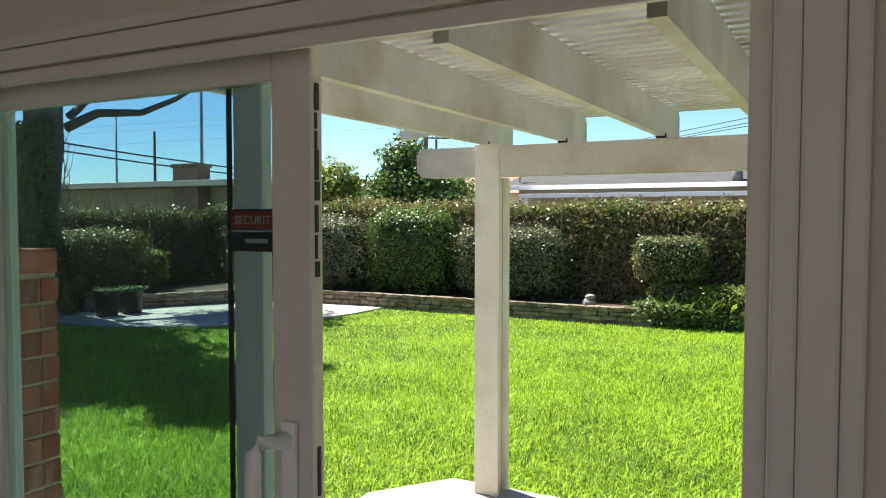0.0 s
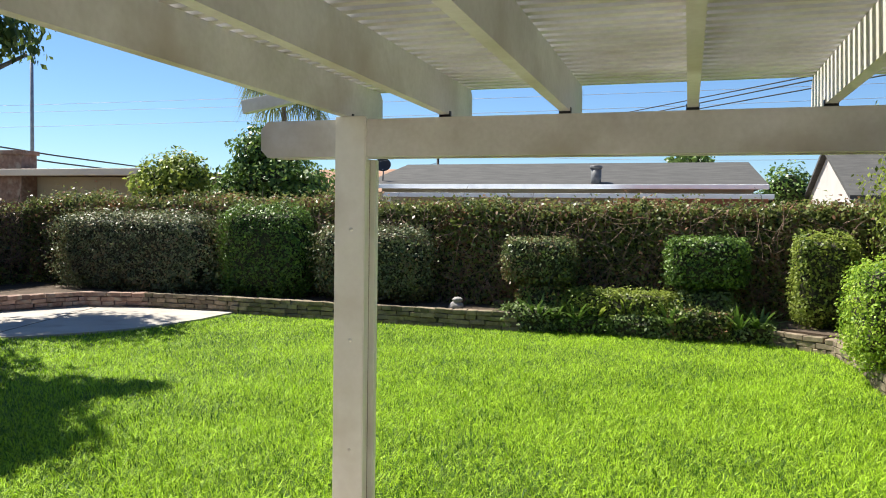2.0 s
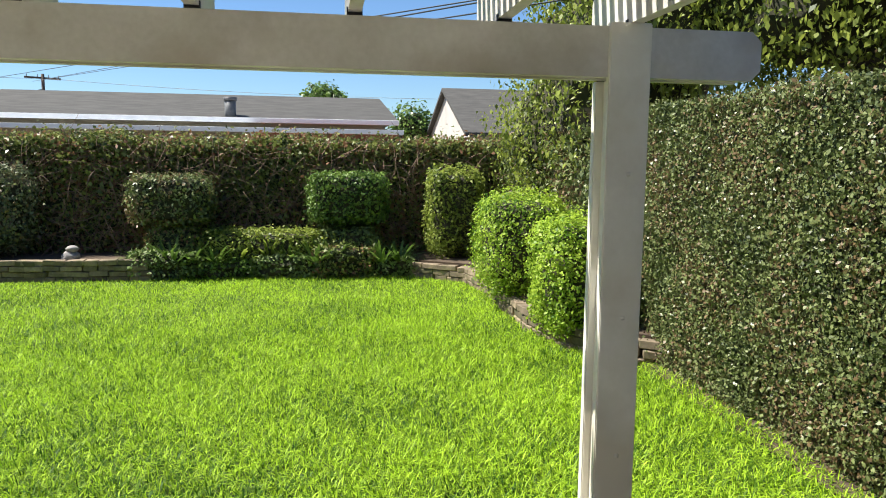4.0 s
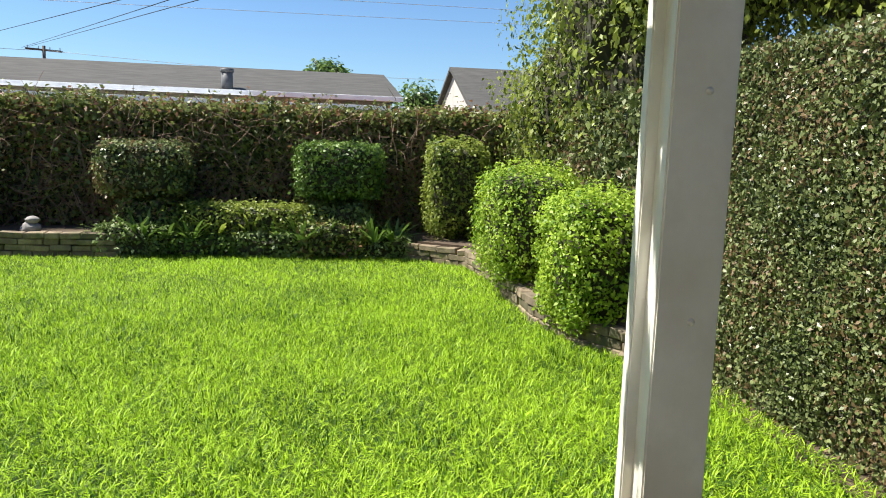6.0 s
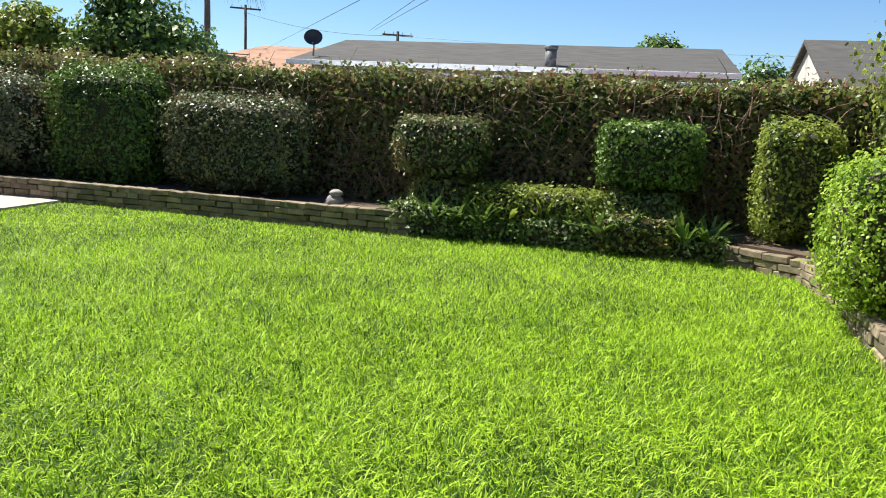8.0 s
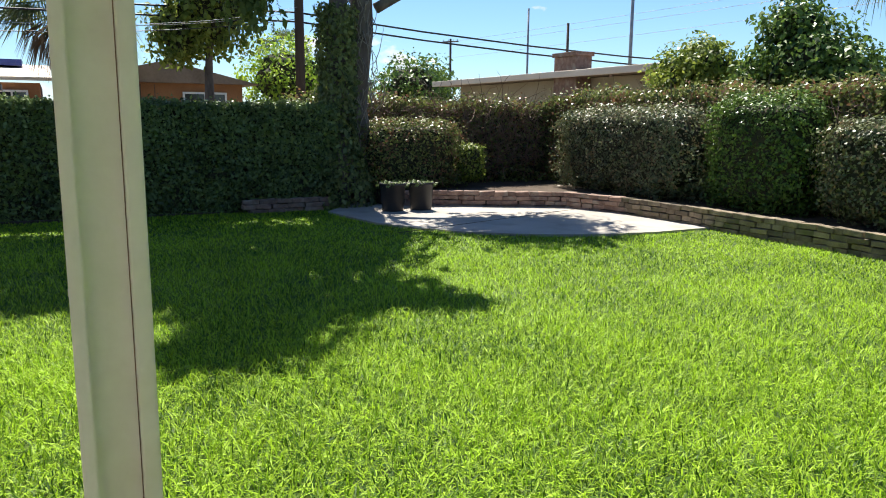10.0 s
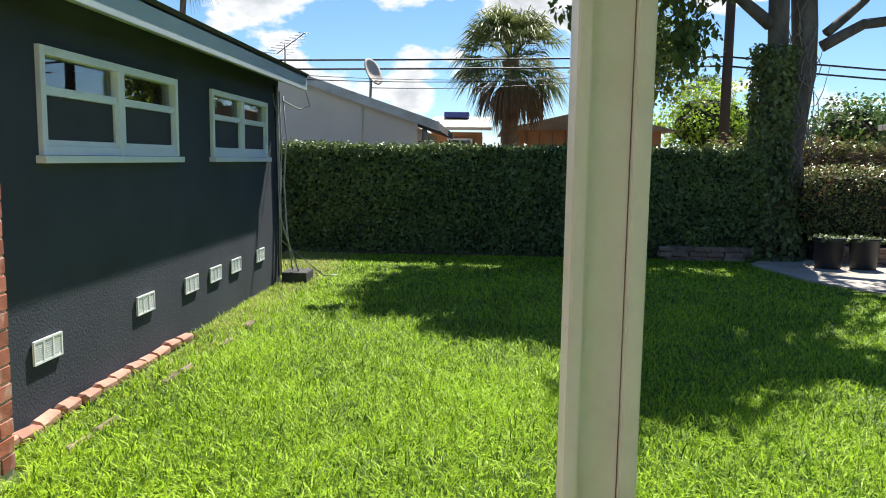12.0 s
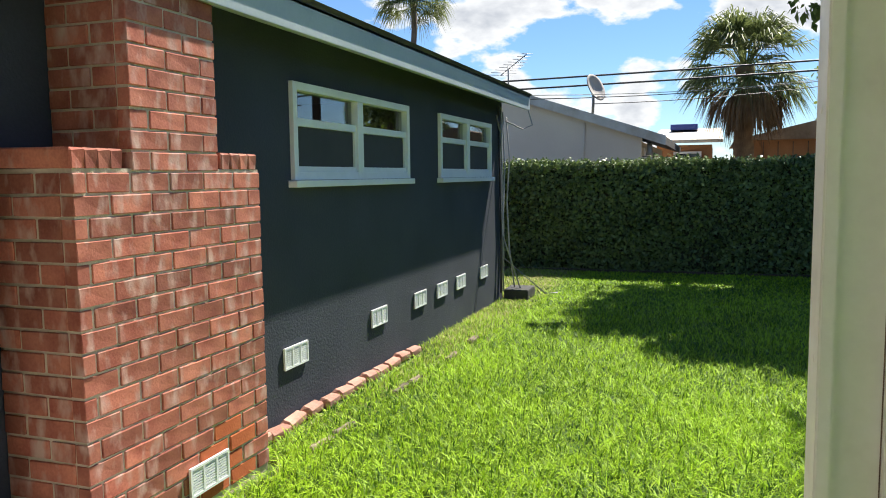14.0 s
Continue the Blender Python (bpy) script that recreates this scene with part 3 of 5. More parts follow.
# ---- sliding door ----
door = empty("sliding_door", -1.48, 1.21, DF)
parts = []
P0, P1 = 1.185, 1.222
parts.append(boxes("leaf", [(-1.03, -0.93, P0, P1, DF + 0.03, DT), (-2.0, -1.95, P0, P1, DF + 0.03, DT), (-1.95, -1.03, P0, P1, DT - 0.06, DT), (-1.95, -1.03, P0, P1, DF + 0.03, DF + 0.12)], INTRIM, door, 0.005))
parts.append(boxes("glass", [(-1.95, -1.03, 1.20, 1.206, DF + 0.12, DT - 0.06)], TINTED, door))
parts[-1].visible_shadow = False
parts.append(boxes("fixed_leaf", [(-1.175, -1.095, 1.23, 1.262, DF + 0.03, DT), (-2.03, -1.98, 1.23, 1.262, DF + 0.03, DT), (-1.98, -1.175, 1.23, 1.262, DT - 0.03, DT), (-1.98, -1.175, 1.23, 1.262, DF + 0.03, DF + 0.1)], TRIM, door, 0.004))
parts.append(boxes("fixed_glass", [(-1.98, -1.175, 1.244, 1.249, DF + 0.1, DT - 0.03)], GLASS, door))
parts[-1].visible_shadow = False
parts.append(boxes("gasket", [(-1.19, -1.177, 1.226, 1.2295, DF + 0.1, DT - 0.03)], BLACK, door))
parts.append(boxes("track", [(DL, DR, 1.13, YO + 0.01, DF, DF + 0.03), (DL, DR, 1.13, YO + 0.01, DT + 0.075, DT + 0.108), (DL, DR, 1.13, 1.18, DT + 0.0, DT + 0.073)], TRIM, door, 0.003))
parts.append(boxes("jamb", [(DR - 0.035, DR - 0.002, 1.13, YO + 0.01, DF + 0.03, DT), (DL - 0.0, DL + 0.028, 1.13, 1.18, DF + 0.03, DT)], INTRIM, door, 0.004))
# torn black weatherstrip on the leading edge
bm = bmesh.new()
rng = np.random.default_rng(5)
z = 1.98
while z > 1.62:
    h = rng.uniform(0.02, 0.06)
    add_box(bm, -0.931, -0.927, 1.196, 1.196 + rng.uniform(0.006, 0.013), z - h, z)
    z -= h + rng.uniform(0.0, 0.01)
add_box(bm, -0.931, -0.927, 1.2, 1.208, 1.16, 1.26)
parts.append(from_bm("weatherstrip", bm, BLACK, door))
parts.append(tube("handle", [(-0.985, 1.183, 1.27), (-0.99, 1.15, 1.276), (-1.018, 1.135, 1.272), (-1.035, 1.13, 1.25), (-1.037, 1.13, 1.18), (-1.035, 1.13, 1.1), (-1.018, 1.135, 1.075), (-0.985, 1.183, 1.06)], 0.017, 0.017, TRIM, door, 12))
parts.append(boxes("handle_plate", [(-1.0, -0.965, 1.172, 1.1845, 1.03, 1.31)], TRIM, door, 0.004))
for p in parts:
    p.matrix_parent_inverse = Matrix.Translation(-door.location)
tagged(door, "half-open white sliding patio door with tinted glass", "door")
# moulded casing round the door
case = []
for off, wd, th in ((0.0, 0.035, 0.016), (0.035, 0.05, 0.024), (0.085, 0.03, 0.018)):
    case.append((DR + off, DR + off + wd, YI - 0.022 - th, YI - 0.022, DF, DT + off + wd))
    case.append((DL - off - wd, DL - off, YI - 0.022 - th, YI - 0.022, DF, DT + off + wd))
    case.append((DL - off, DR + off, YI - 0.022 - th, YI - 0.022, DT + off - 0.03, DT + off + wd - 0.034))
tagged(boxes("door_casing", case, INTRIM, bevel=0.006), "moulded painted casing round the patio door", kind="structure")
sign = empty("security_sign", -1.105, 1.226, 1.69)
boxes("plate", [(-0.075, 0.075, -0.003, 0.0, -0.045, 0.045)], BLACK, sign, 0.001)
boxes("band", [(-0.07, 0.07, -0.005, -0.0032, 0.004, 0.04)], RED, sign)
boxes("rule", [(-0.068, 0.068, -0.005, -0.0032, -0.003, 0.0), (-0.03, 0.03, -0.005, -0.0032, -0.027, -0.018)], PALE, sign)
tx = bpy.data.curves.new("lettering", "FONT")
tx.body, tx.size, tx.align_x, tx.align_y, tx.extrude = "SECURITY", 0.026, "CENTER", "CENTER", 0.0004
tx.materials.append(PALE)
to = new("lettering", tx)
to.parent, to.matrix_basis = sign, pose(0, -0.0062, 0.021, 90, 0, 0)
tagged(sign, "red and black security sticker on the door glass", "sign")

# ---- pergola ----
PX = (-1.81, 0.56)
PY0 = 3.862
perg = empty("pergola", -0.7, 3.95, 0.13)
inv = Matrix.Translation(-perg.location)


def part(ob):
    ob.matrix_parent_inverse = inv
    return ob


for x in PX:
    bm = bmesh.new()
    add_box(bm, x - 0.074, x + 0.074, PY0 + 0.015, PY0 + 0.046, 0.13, 2.125)
    add_box(bm, x - 0.074, x + 0.074, PY0 + 0.137, PY0 + 0.175, 0.13, 1.94)
    bmesh.ops.bevel(bm, geom=bm.edges[:], offset=0.004, segments=2, affect="EDGES")
    add_box(bm, x - 0.045, x + 0.045, PY0 + 0.0465, PY0 + 0.1365, 0.13, 1.94)
    part(from_bm("post", bm, POST_BRIGHT, perg))
    for z in (0.62, 1.12, 1.62):
        part(tube("bolt_cap", [(x + 0.01, PY0 + 0.0138, z), (x + 0.01, PY0 + 0.017, z)], 0.009, 0.009, POST_BRIGHT, perg, 10))
    part(boxes("seam", [(x + 0.0452, x + 0.0462, PY0 + 0.1345, PY0 + 0.1368, 0.13, 1.94)], TWIG, perg))
for y0 in (PY0 + 0.028, PY0 + 0.13):
    bm = bmesh.new()
    xa, xb, z0, z1, c = -2.27, 1.04, 1.945, 2.112, 0.035
    f = bm.faces.new([bm.verts.new((x, y0, z)) for x, z in ((xa, z0 + c), (xa + c, z0), (xb - c, z0), (xb, z0 + c), (xb, z1 - c), (xb - c, z1), (xa + c, z1), (xa, z1 - c))])
    for v in bmesh.ops.extrude_face_region(bm, geom=[f])["geom"]:
        if isinstance(v, bmesh.types.BMVert):
            v.co.y += 0.038
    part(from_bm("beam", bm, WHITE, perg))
for i, x in enumerate((-1.84, -1.38, -0.86, -0.36, 0.13, 0.58)):
    bm = bmesh.new()
    ya, yb, z0, z1 = EY + 0.004, 4.27, 2.125, 2.285
    f = bm.faces.new([bm.verts.new((x - 0.02, y, z)) for y, z in ((ya, z0), (yb - 0.0, z0), (yb, z1 - 0.03), (yb - 0.03, z1), (ya, z1))])
    for v in bmesh.ops.extrude_face_region(bm, geom=[f])["geom"]:
        if isinstance(v, bmesh.types.BMVert):
            v.co.x += 0.042
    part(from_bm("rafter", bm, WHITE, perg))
    part(boxes("hanger", [(x - 0.024, x + 0.026, PY0 + 0.047, PY0 + 0.066, 2.112, 2.14)], BLACK, perg))
y = 4.24
while y > EY + 0.05:
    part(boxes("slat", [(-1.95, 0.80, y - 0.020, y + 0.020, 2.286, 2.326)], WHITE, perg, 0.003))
    y -= 0.077
part(boxes("outrigger", [(-0.42, 0.42, -0.02, 0.02, -0.035, 0.035)], WHITE, perg, 0.004, pose(-2.16, 4.22, 2.30, 0, -9, 0)))
tagged(perg, "white painted wooden pergola with slatted roof", "pergola")

# ---- chimney ----
CX0, CX1, CY, CT, SC = -3.40, -2.22, 1.54, 1.53, 0.083
SX0, SX1 = -3.07, -2.52
chim = empty("chimney", (CX0 + CX1) / 2, 1.4, 0)
cinv = Matrix.Translation(-chim.location)
core = boxes("mortar", [(CX0 + 0.006, CX1 - 0.006, 1.1395, CY - 0.006, -0.05, CT + 0.012), (SX0 + 0.006, SX1 - 0.006, 1.1395, CY - 0.006, CT + 0.012, 3.4)], MORTAR, chim)
core.matrix_parent_inverse = cinv


def brick_mesh(name, lx, ly, lz, material, chip=0.004, seed=0):
    bm = bmesh.new()
    add_box(bm, -lx / 2, lx / 2, -ly / 2, ly / 2, -lz / 2, lz / 2)
    bmesh.ops.bevel(bm, geom=bm.edges[:], offset=chip, segments=1, affect="EDGES")
    rr = random.Random(seed)
    for v in bm.verts:
        v.co += Vector((rr.uniform(-1, 1), rr.uniform(-1, 1), rr.uniform(-1, 1))) * chip * 0.5
    bmesh.ops.recalc_face_normals(bm, faces=bm.faces)
    me = bpy.data.meshes.new(name)
    bm.to_mesh(me)
    bm.free()
    me.materials.append(material)
    return me


def piece(me, parent, pinv, m):
    ob = new("brick", me)
    ob.parent, ob.matrix_parent_inverse, ob.matrix_basis = parent, pinv, m
    return ob


BL, BH, BD = 0.213, SC - 0.011, 0.1
rb = random.Random(4)
mesh_for = {}


def run(x0, x1, row, z, front):
    """One course from x0 to x1; odd courses start with a half brick."""
    x, first = x0, True
    while x < x1 - 0.02:
        L = BL / 2 - 0.006 if (first and row % 2) else BL
        L = min(L, x1 - x)
        if x1 - (x + L) < 0.05:
            L = x1 - x
        key = (round(L, 2), front)
        if key not in mesh_for:
            mesh_for[key] = brick_mesh("brick", key[0], 0.06, BH, BRICK, 0.003, len(mesh_for))
        c = x + L / 2
        o = rb.uniform(-0.002, 0.003)
        m = pose(c, CY - 0.03 + o, z, 0, rb.uniform(-0.4, 0.4), rb.uniform(-0.5, 0.5)) if front == 0 else pose(front - 0.03 + o, c, z, 0, 0, 90)
        ob = piece(mesh_for[key], chim, cinv, m)
        if front == 0 and z < 0.36 and -3.2 < c < -2.95:
            if ("o", key) not in mesh_for:
                mesh_for["o", key] = brick_mesh("brick", key[0], 0.06, BH, ORANGE, 0.005, 50)
            ob.data = mesh_for["o", key]
        x += L + 0.011
        first = False


rows = int(CT / SC)
for r in range(rows):
    z = CT - SC * (r + 0.5)
    run(CX0, CX1, r, z, 0)
    run(1.142, CY - 0.062, r, z, CX1)
for r in range(14):
    z = CT + SC * (r + 0.5)
    run(SX0, SX1, r, z, 0)
    run(1.142, CY - 0.062, r, z, SX1)
cap_me = brick_mesh("cap_brick", 0.068, 0.395, 0.075, BRICK, 0.006, 77)
for x0, x1 in ((CX0 + 0.02, SX0 - 0.02), (SX1 + 0.05, CX1)):
    n = int((x1 - x0) / 0.078)
    for i in range(n + 1):
        piece(cap_me, chim, cinv, pose(x0 + (i + 0.5) * (x1 - x0) / (n + 1), 1.341, CT + 0.052, -1.5, 0, 0))
tagged(chim, "red brick chimney with a stepped shoulder and pale mortar", "chimney")

# brick edging along the wall
edging = empty("brick_edging", -4.7, YO + 0.08, 0)
e_me = brick_mesh("edging_brick", 0.2, 0.075, 0.06, EDGE, 0.012, 9)
x = -3.62
while x > -6.0:
    ob = piece(e_me, edging, Matrix.Translation(-edging.location), pose(x, YO + 0.06 + rb.uniform(-0.012, 0.012), 0.036 + rb.uniform(-0.01, 0.01), rb.uniform(-3, 3), rb.uniform(-4, 4), rb.uniform(-5, 5)))
    x -= 0.21
s_me = brick_mesh("edging_brick", 0.24, 0.05, 0.05, STONE, 0.014, 19)
for x in (-3.75, -4.02, -4.9, -5.16, -5.9, -6.6):
    piece(s_me, edging, Matrix.Translation(-edging.location), pose(x, 1.66 + rb.uniform(-0.02, 0.02), 0.018, rb.uniform(-4, 4), rb.uniform(-4, 4), rb.uniform(-5, 5)))
tagged(edging, "row of worn brick edging along the house wall", "edging")

# ---- stone retaining walls ----
def stone_wall(name, pts, rows, h, label, length=0.27, material=STONE, seed=3):
    root = empty(name, *pts[0], 0)
    sinv = Matrix.Translation(-root.location)
    rr = random.Random(seed)
    meshes = [brick_mesh("stone", length * k, 0.15, h - 0.006, material, 0.007, i + seed) for i, k in enumerate((0.7, 0.9, 1.0, 1.15))]
    wide = (0.7, 0.9, 1.0, 1.15)
    for r in range(rows):
        for (xa, ya), (xb, yb) in zip(pts, pts[1:]):
            a, b = Vector((xa, ya, 0)), Vector((xb, yb, 0))
            L = (b - a).length
            d = (b - a) / L
            s = -rr.uniform(0, length * 0.5)
            while s < L:
                k = rr.randrange(4)
                w = length * wide[k]
                c = a + d * (s + w / 2)
                ob = new("stone", meshes[k])
                ob.parent, ob.matrix_parent_inverse = root, sinv
                ob.matrix_basis = pose(c.x + rr.uniform(-0.012, 0.012), c.y + rr.uniform(-0.015, 0.015), h * (r + 0.5) - 0.01, rr.uniform(-4, 4), rr.uniform(-3, 3), math.degrees(math.atan2(d.y, d.x)) + rr.uniform(-4, 4))
                s += w + 0.008
    return tagged(root, label, "retaining wall")


stone_wall("retaining_wall", [(-9.4, 11.8), (-7.9, 11.9), (-5.7, 11.88), (-4.2, 11.84), (-2.85, 11.88)], 4, 0.074, "low weathered stone retaining wall along the bed", length=0.23)
stone_wall("retaining_wall", [(-11.85, 8.8), (-11.45, 9.6), (-10.9, 10.6), (-10.4, 11.45), (-9.4, 11.8)], 4, 0.075, "low reddish brick retaining wall round the patio", length=0.22, material=WORN, seed=5)
stone_wall("retaining_wall", [(0.75, 12.02), (1.47, 11.4), (1.6, 10.4), (1.55, 9.2), (1.57, 8.5), (1.68, 7.78), (1.95, 7.33), (2.3, 7.1)], 3, 0.075, "curved low stone edging round the corner bed", seed=7)
stone_wall("retaining_wall", [(-11.86, 6.5), (-11.88, 7.65)], 3, 0.075, "short broken brick wall by the tree", material=WORN, seed=8)

# ---- hedges and shrubs ----
hedge("west_hedge", (-13.0, -12.0, -0.6, 8.0, 0.0, 1.66), ("+x", "+z"), 2600, 0.062, L_DARK, "tall dark clipped ivy hedge closing the yard", 0.045, 21)
hedge("west_hedge", (-13.9, -13.1, 7.6, 13.2, 0.2, 1.78), ("+x", "+z"), 1600, 0.07, L_BACK, "overgrown brown vine hedge behind the tree", 0.12, 22, bare=0.6)
hedge("back_hedge", (-13.4, -6.5, 13.0, 13.8, 0.2, 1.9), ("-y", "+z"), 2500, 0.068, L_BACK, "overgrown mixed vine hedge along the back fence", 0.11, 23, bare=0.6)
hedge("back_hedge", (-6.5, 2.9, 12.95, 13.7, 0.2, 1.86), ("-y", "+z"), 2500, 0.068, L_BACK, "thick vine hedge with bare stems and dry leaves", 0.1, 24, bare=0.6)
hedge("side_hedge", (2.22, 3.3, 1.3, 3.9, 0.0, 2.1), ("-x", "+z"), 2400, 0.04, L_SIDE, "tall clipped olive green hedge beside the slab", 0.04, 27)
hedge("side_hedge", (2.22, 3.3, 3.9, 7.9, 0.0, 2.12), ("-x", "+z"), 9000, 0.029, L_SIDE, "tall clipped olive green hedge along the side", 0.04, 25)
hedge("side_hedge", (2.3, 3.6, 7.7, 13.2, 0.2, 2.0), ("-x", "+z"), 1900, 0.06, L_SIDE, "loose grey-green side hedge in the corner", 0.12, 26)
def round_bush(name, c, r, count, size, leaf, label, seed, flat=0.0, ragged=0.05):
    """A loose rounded bush of leaves over a solid core coloured dark as shade."""
    rng = np.random.default_rng(seed)
    root = empty(name, c[0], c[1], c[2] - r[2])
    inv_b = Matrix.Translation(-root.location)
    rr = np.array(r)
    ax = rng.choice(3, count, p=np.array((rr[1] * rr[2], rr[0] * rr[2], rr[0] * rr[1])) / (rr[1] * rr[2] + rr[0] * rr[2] + rr[0] * rr[1]))
    q = rng.uniform(-1, 1, (count, 3))
    q[np.arange(count), ax] = np.sign(q[np.arange(count), ax])
    pw = 2.4 + 6 * flat
    q /= (np.sum(np.abs(q) ** pw, axis=1) ** (1 / pw))[:, None]
    D = np.sign(q) * np.abs(q) ** (pw - 1)
    D /= np.linalg.norm(D, axis=1)[:, None]
    lump = 1 + 0.07 * np.sin(q[:, 0] * 6 + seed) * np.sin(q[:, 1] * 5 + q[:, 2] * 4) + ragged * np.sin(q[:, 0] * 17 + seed) * np.sin(q[:, 2] * 13 + q[:, 1] * 15 + seed) + ragged * np.abs(rng.normal(0, 0.6, count)) * (rng.uniform(0, 1, count) < 0.25)
    P = np.array(c) + q * rr * (lump * rng.uniform(0.84, 1.04, count))[:, None]
    o = cloud("leaves", P, D + np.array((0, 0, 0.3)), size, leaf, root, rng=rng, spread=0.6)
    o.matrix_parent_inverse = inv_b
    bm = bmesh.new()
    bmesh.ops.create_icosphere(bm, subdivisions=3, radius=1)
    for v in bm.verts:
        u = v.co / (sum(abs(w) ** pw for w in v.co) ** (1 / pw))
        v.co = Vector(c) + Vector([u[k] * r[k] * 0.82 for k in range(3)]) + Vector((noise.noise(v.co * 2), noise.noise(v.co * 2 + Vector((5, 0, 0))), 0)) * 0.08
    k = from_bm("shade_core", bm, CORE, root)
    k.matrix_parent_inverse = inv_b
    return tagged(root, label, "shrub")


SHRUBS = (
    ("shrub", (-11.9, -8.45, 12.15, 12.95, 0.3, 1.64), L_GREY, "clipped grey-green shrub in the back bed", 0.09),
    ("shrub", (-8.28, -6.62, 12.3, 12.95, 0.26, 1.8), L_MID, "tall clipped green shrub in the back bed", 0.07),
    ("shrub", (-6.35, -4.4, 12.15, 12.85, 0.35, 1.48), L_GREY, "flat-topped grey-green shrub in the back bed", 0.06),
    ("topiary", (-3.08, -2.02, 12.15, 12.9, 0.72, 1.36), L_SIDE, "block-clipped topiary shrub with a yellowish top", 0.05),
    ("topiary", (-0.64, 0.44, 12.15, 12.9, 0.75, 1.42), L_MID, "block-clipped dark green topiary shrub", 0.05),
    ("topiary", (1.05, 1.8, 11.95, 12.6, 0.3, 1.5), L_YELLOW, "upright clipped yellow-green shrub", 0.05),
    ("understory_shrub", (-2.85, -2.15, 12.15, 12.85, 0.1, 0.66), L_BACK, "leafy skirt under the topiary", 0.12),
    ("understory_shrub", (-0.5, 0.3, 12.15, 12.85, 0.1, 0.66), L_DARK, "dark leafy skirt under the topiary", 0.12),
    ("ground_cover", (-2.2, -0.4, 12.0, 12.6, 0.05, 0.62), L_YELLOW, "low leafy ground cover between the topiaries", 0.14),
    ("ground_cover", (-3.0, -2.15, 11.8, 12.35, 0.0, 0.36), L_DARK, "low dark ivy clump at the bed edge", 0.3),
    ("ground_cover", (-2.2, -1.35, 11.86, 12.3, 0.0, 0.24), L_MID, "low green clump at the bed edge", 0.3),
    ("ground_cover", (-1.45, -0.5, 11.84, 12.3, 0.0, 0.3), L_DARK, "low dark ivy clump at the bed edge", 0.3),
    ("ground_cover", (-0.6, 0.25, 11.8, 12.35, 0.0, 0.42), L_BACK, "low mixed green clump at the bed edge", 0.3),
    ("ground_cover", (0.1, 0.85, 11.86, 12.3, 0.0, 0.26), L_DARK, "low dark ivy clump at the bed edge", 0.3),
    ("shrub", (-12.6, -12.1, 10.35, 10.85, 0.4, 1.0), L_YELLOW, "small yellow-green shrub by the patio", 0.12),
    ("shrub", (-13.0, -12.0, 8.5, 10.4, 0.3, 1.4), L_BACK, "dark shrub behind the black pots", 0.15),
)
for i, (nm, sp, lf, lab, rag) in enumerate(SHRUBS):
    c = tuple((sp[2 * k] + sp[2 * k + 1]) / 2 for k in range(3))
    rad = tuple((sp[2 * k + 1] - sp[2 * k]) / 2 * 1.06 for k in range(3))
    area = 4 * (rad[0] * rad[2] + rad[0] * rad[1] + rad[1] * rad[2]) * 2
    round_bush(nm, c, rad, int(area * 1150), 0.05, lf, lab, 40 + i, 0.45 if nm == "topiary" else 0.3, 0.05 if nm == "topiary" else 0.5 * rag + 0.04)


round_bush("bush", (1.86, 7.95, 0.62), (0.44, 0.48, 0.56), 14000, 0.036, L_BRIGHT, "fresh bright green bush in the corner bed", 61, 0.1, 0.09)
round_bush("bush", (1.70, 9.5, 0.74), (0.50, 0.58, 0.58), 12000, 0.036, L_BRIGHT, "fresh bright green bush beside its twin", 62, 0.1, 0.09)


def bare_spot(x0, x1, y, z0, z1, ax):
    def spot(rng):
        d = rng.normal(0, 1, 3)
        d[ax] *= 0.25
        d /= np.linalg.norm(d)
        p = [rng.uniform(x0, x1), y + rng.uniform(-0.06, 0.04), rng.uniform(z0, z1)]
        return (p if ax == 1 else [p[1], p[0], p[2]]), d
    return spot


rng = np.random.default_rng(8)
tw = empty("bare_vine_stems", -2, 12.9, 0.24)
t = twigs("stems", bare_spot(-6.5, 2.4, 12.84, 0.3, 1.72, 1), 1200, 0.42, TWIG, tw, rng)
t.matrix_parent_inverse = Matrix.Translation(-tw.location)
tagged(tw, "tangled bare brown vine stems on the back hedge", "vine")
tw = empty("bare_vine_stems", -12.9, 10.5, 0.24)
t = twigs("stems", bare_spot(8.0, 12.6, -12.98, 0.5, 1.8, 0), 1100, 0.5, TWIG, tw, rng)
t.matrix_parent_inverse = Matrix.Translation(-tw.location)
tagged(tw, "tangled bare brown vine stems behind the patio", "vine")


tw = empty("bare_vine_stems", -9.5, 12.9, 0.24)
t = twigs("stems", bare_spot(-13.0, -6.5, 12.9, 0.4, 1.8, 1), 700, 0.42, TWIG, tw, rng)
t.matrix_parent_inverse = Matrix.Translation(-tw.location)
tagged(tw, "bare brown vine stems behind the clipped shrubs", "vine")


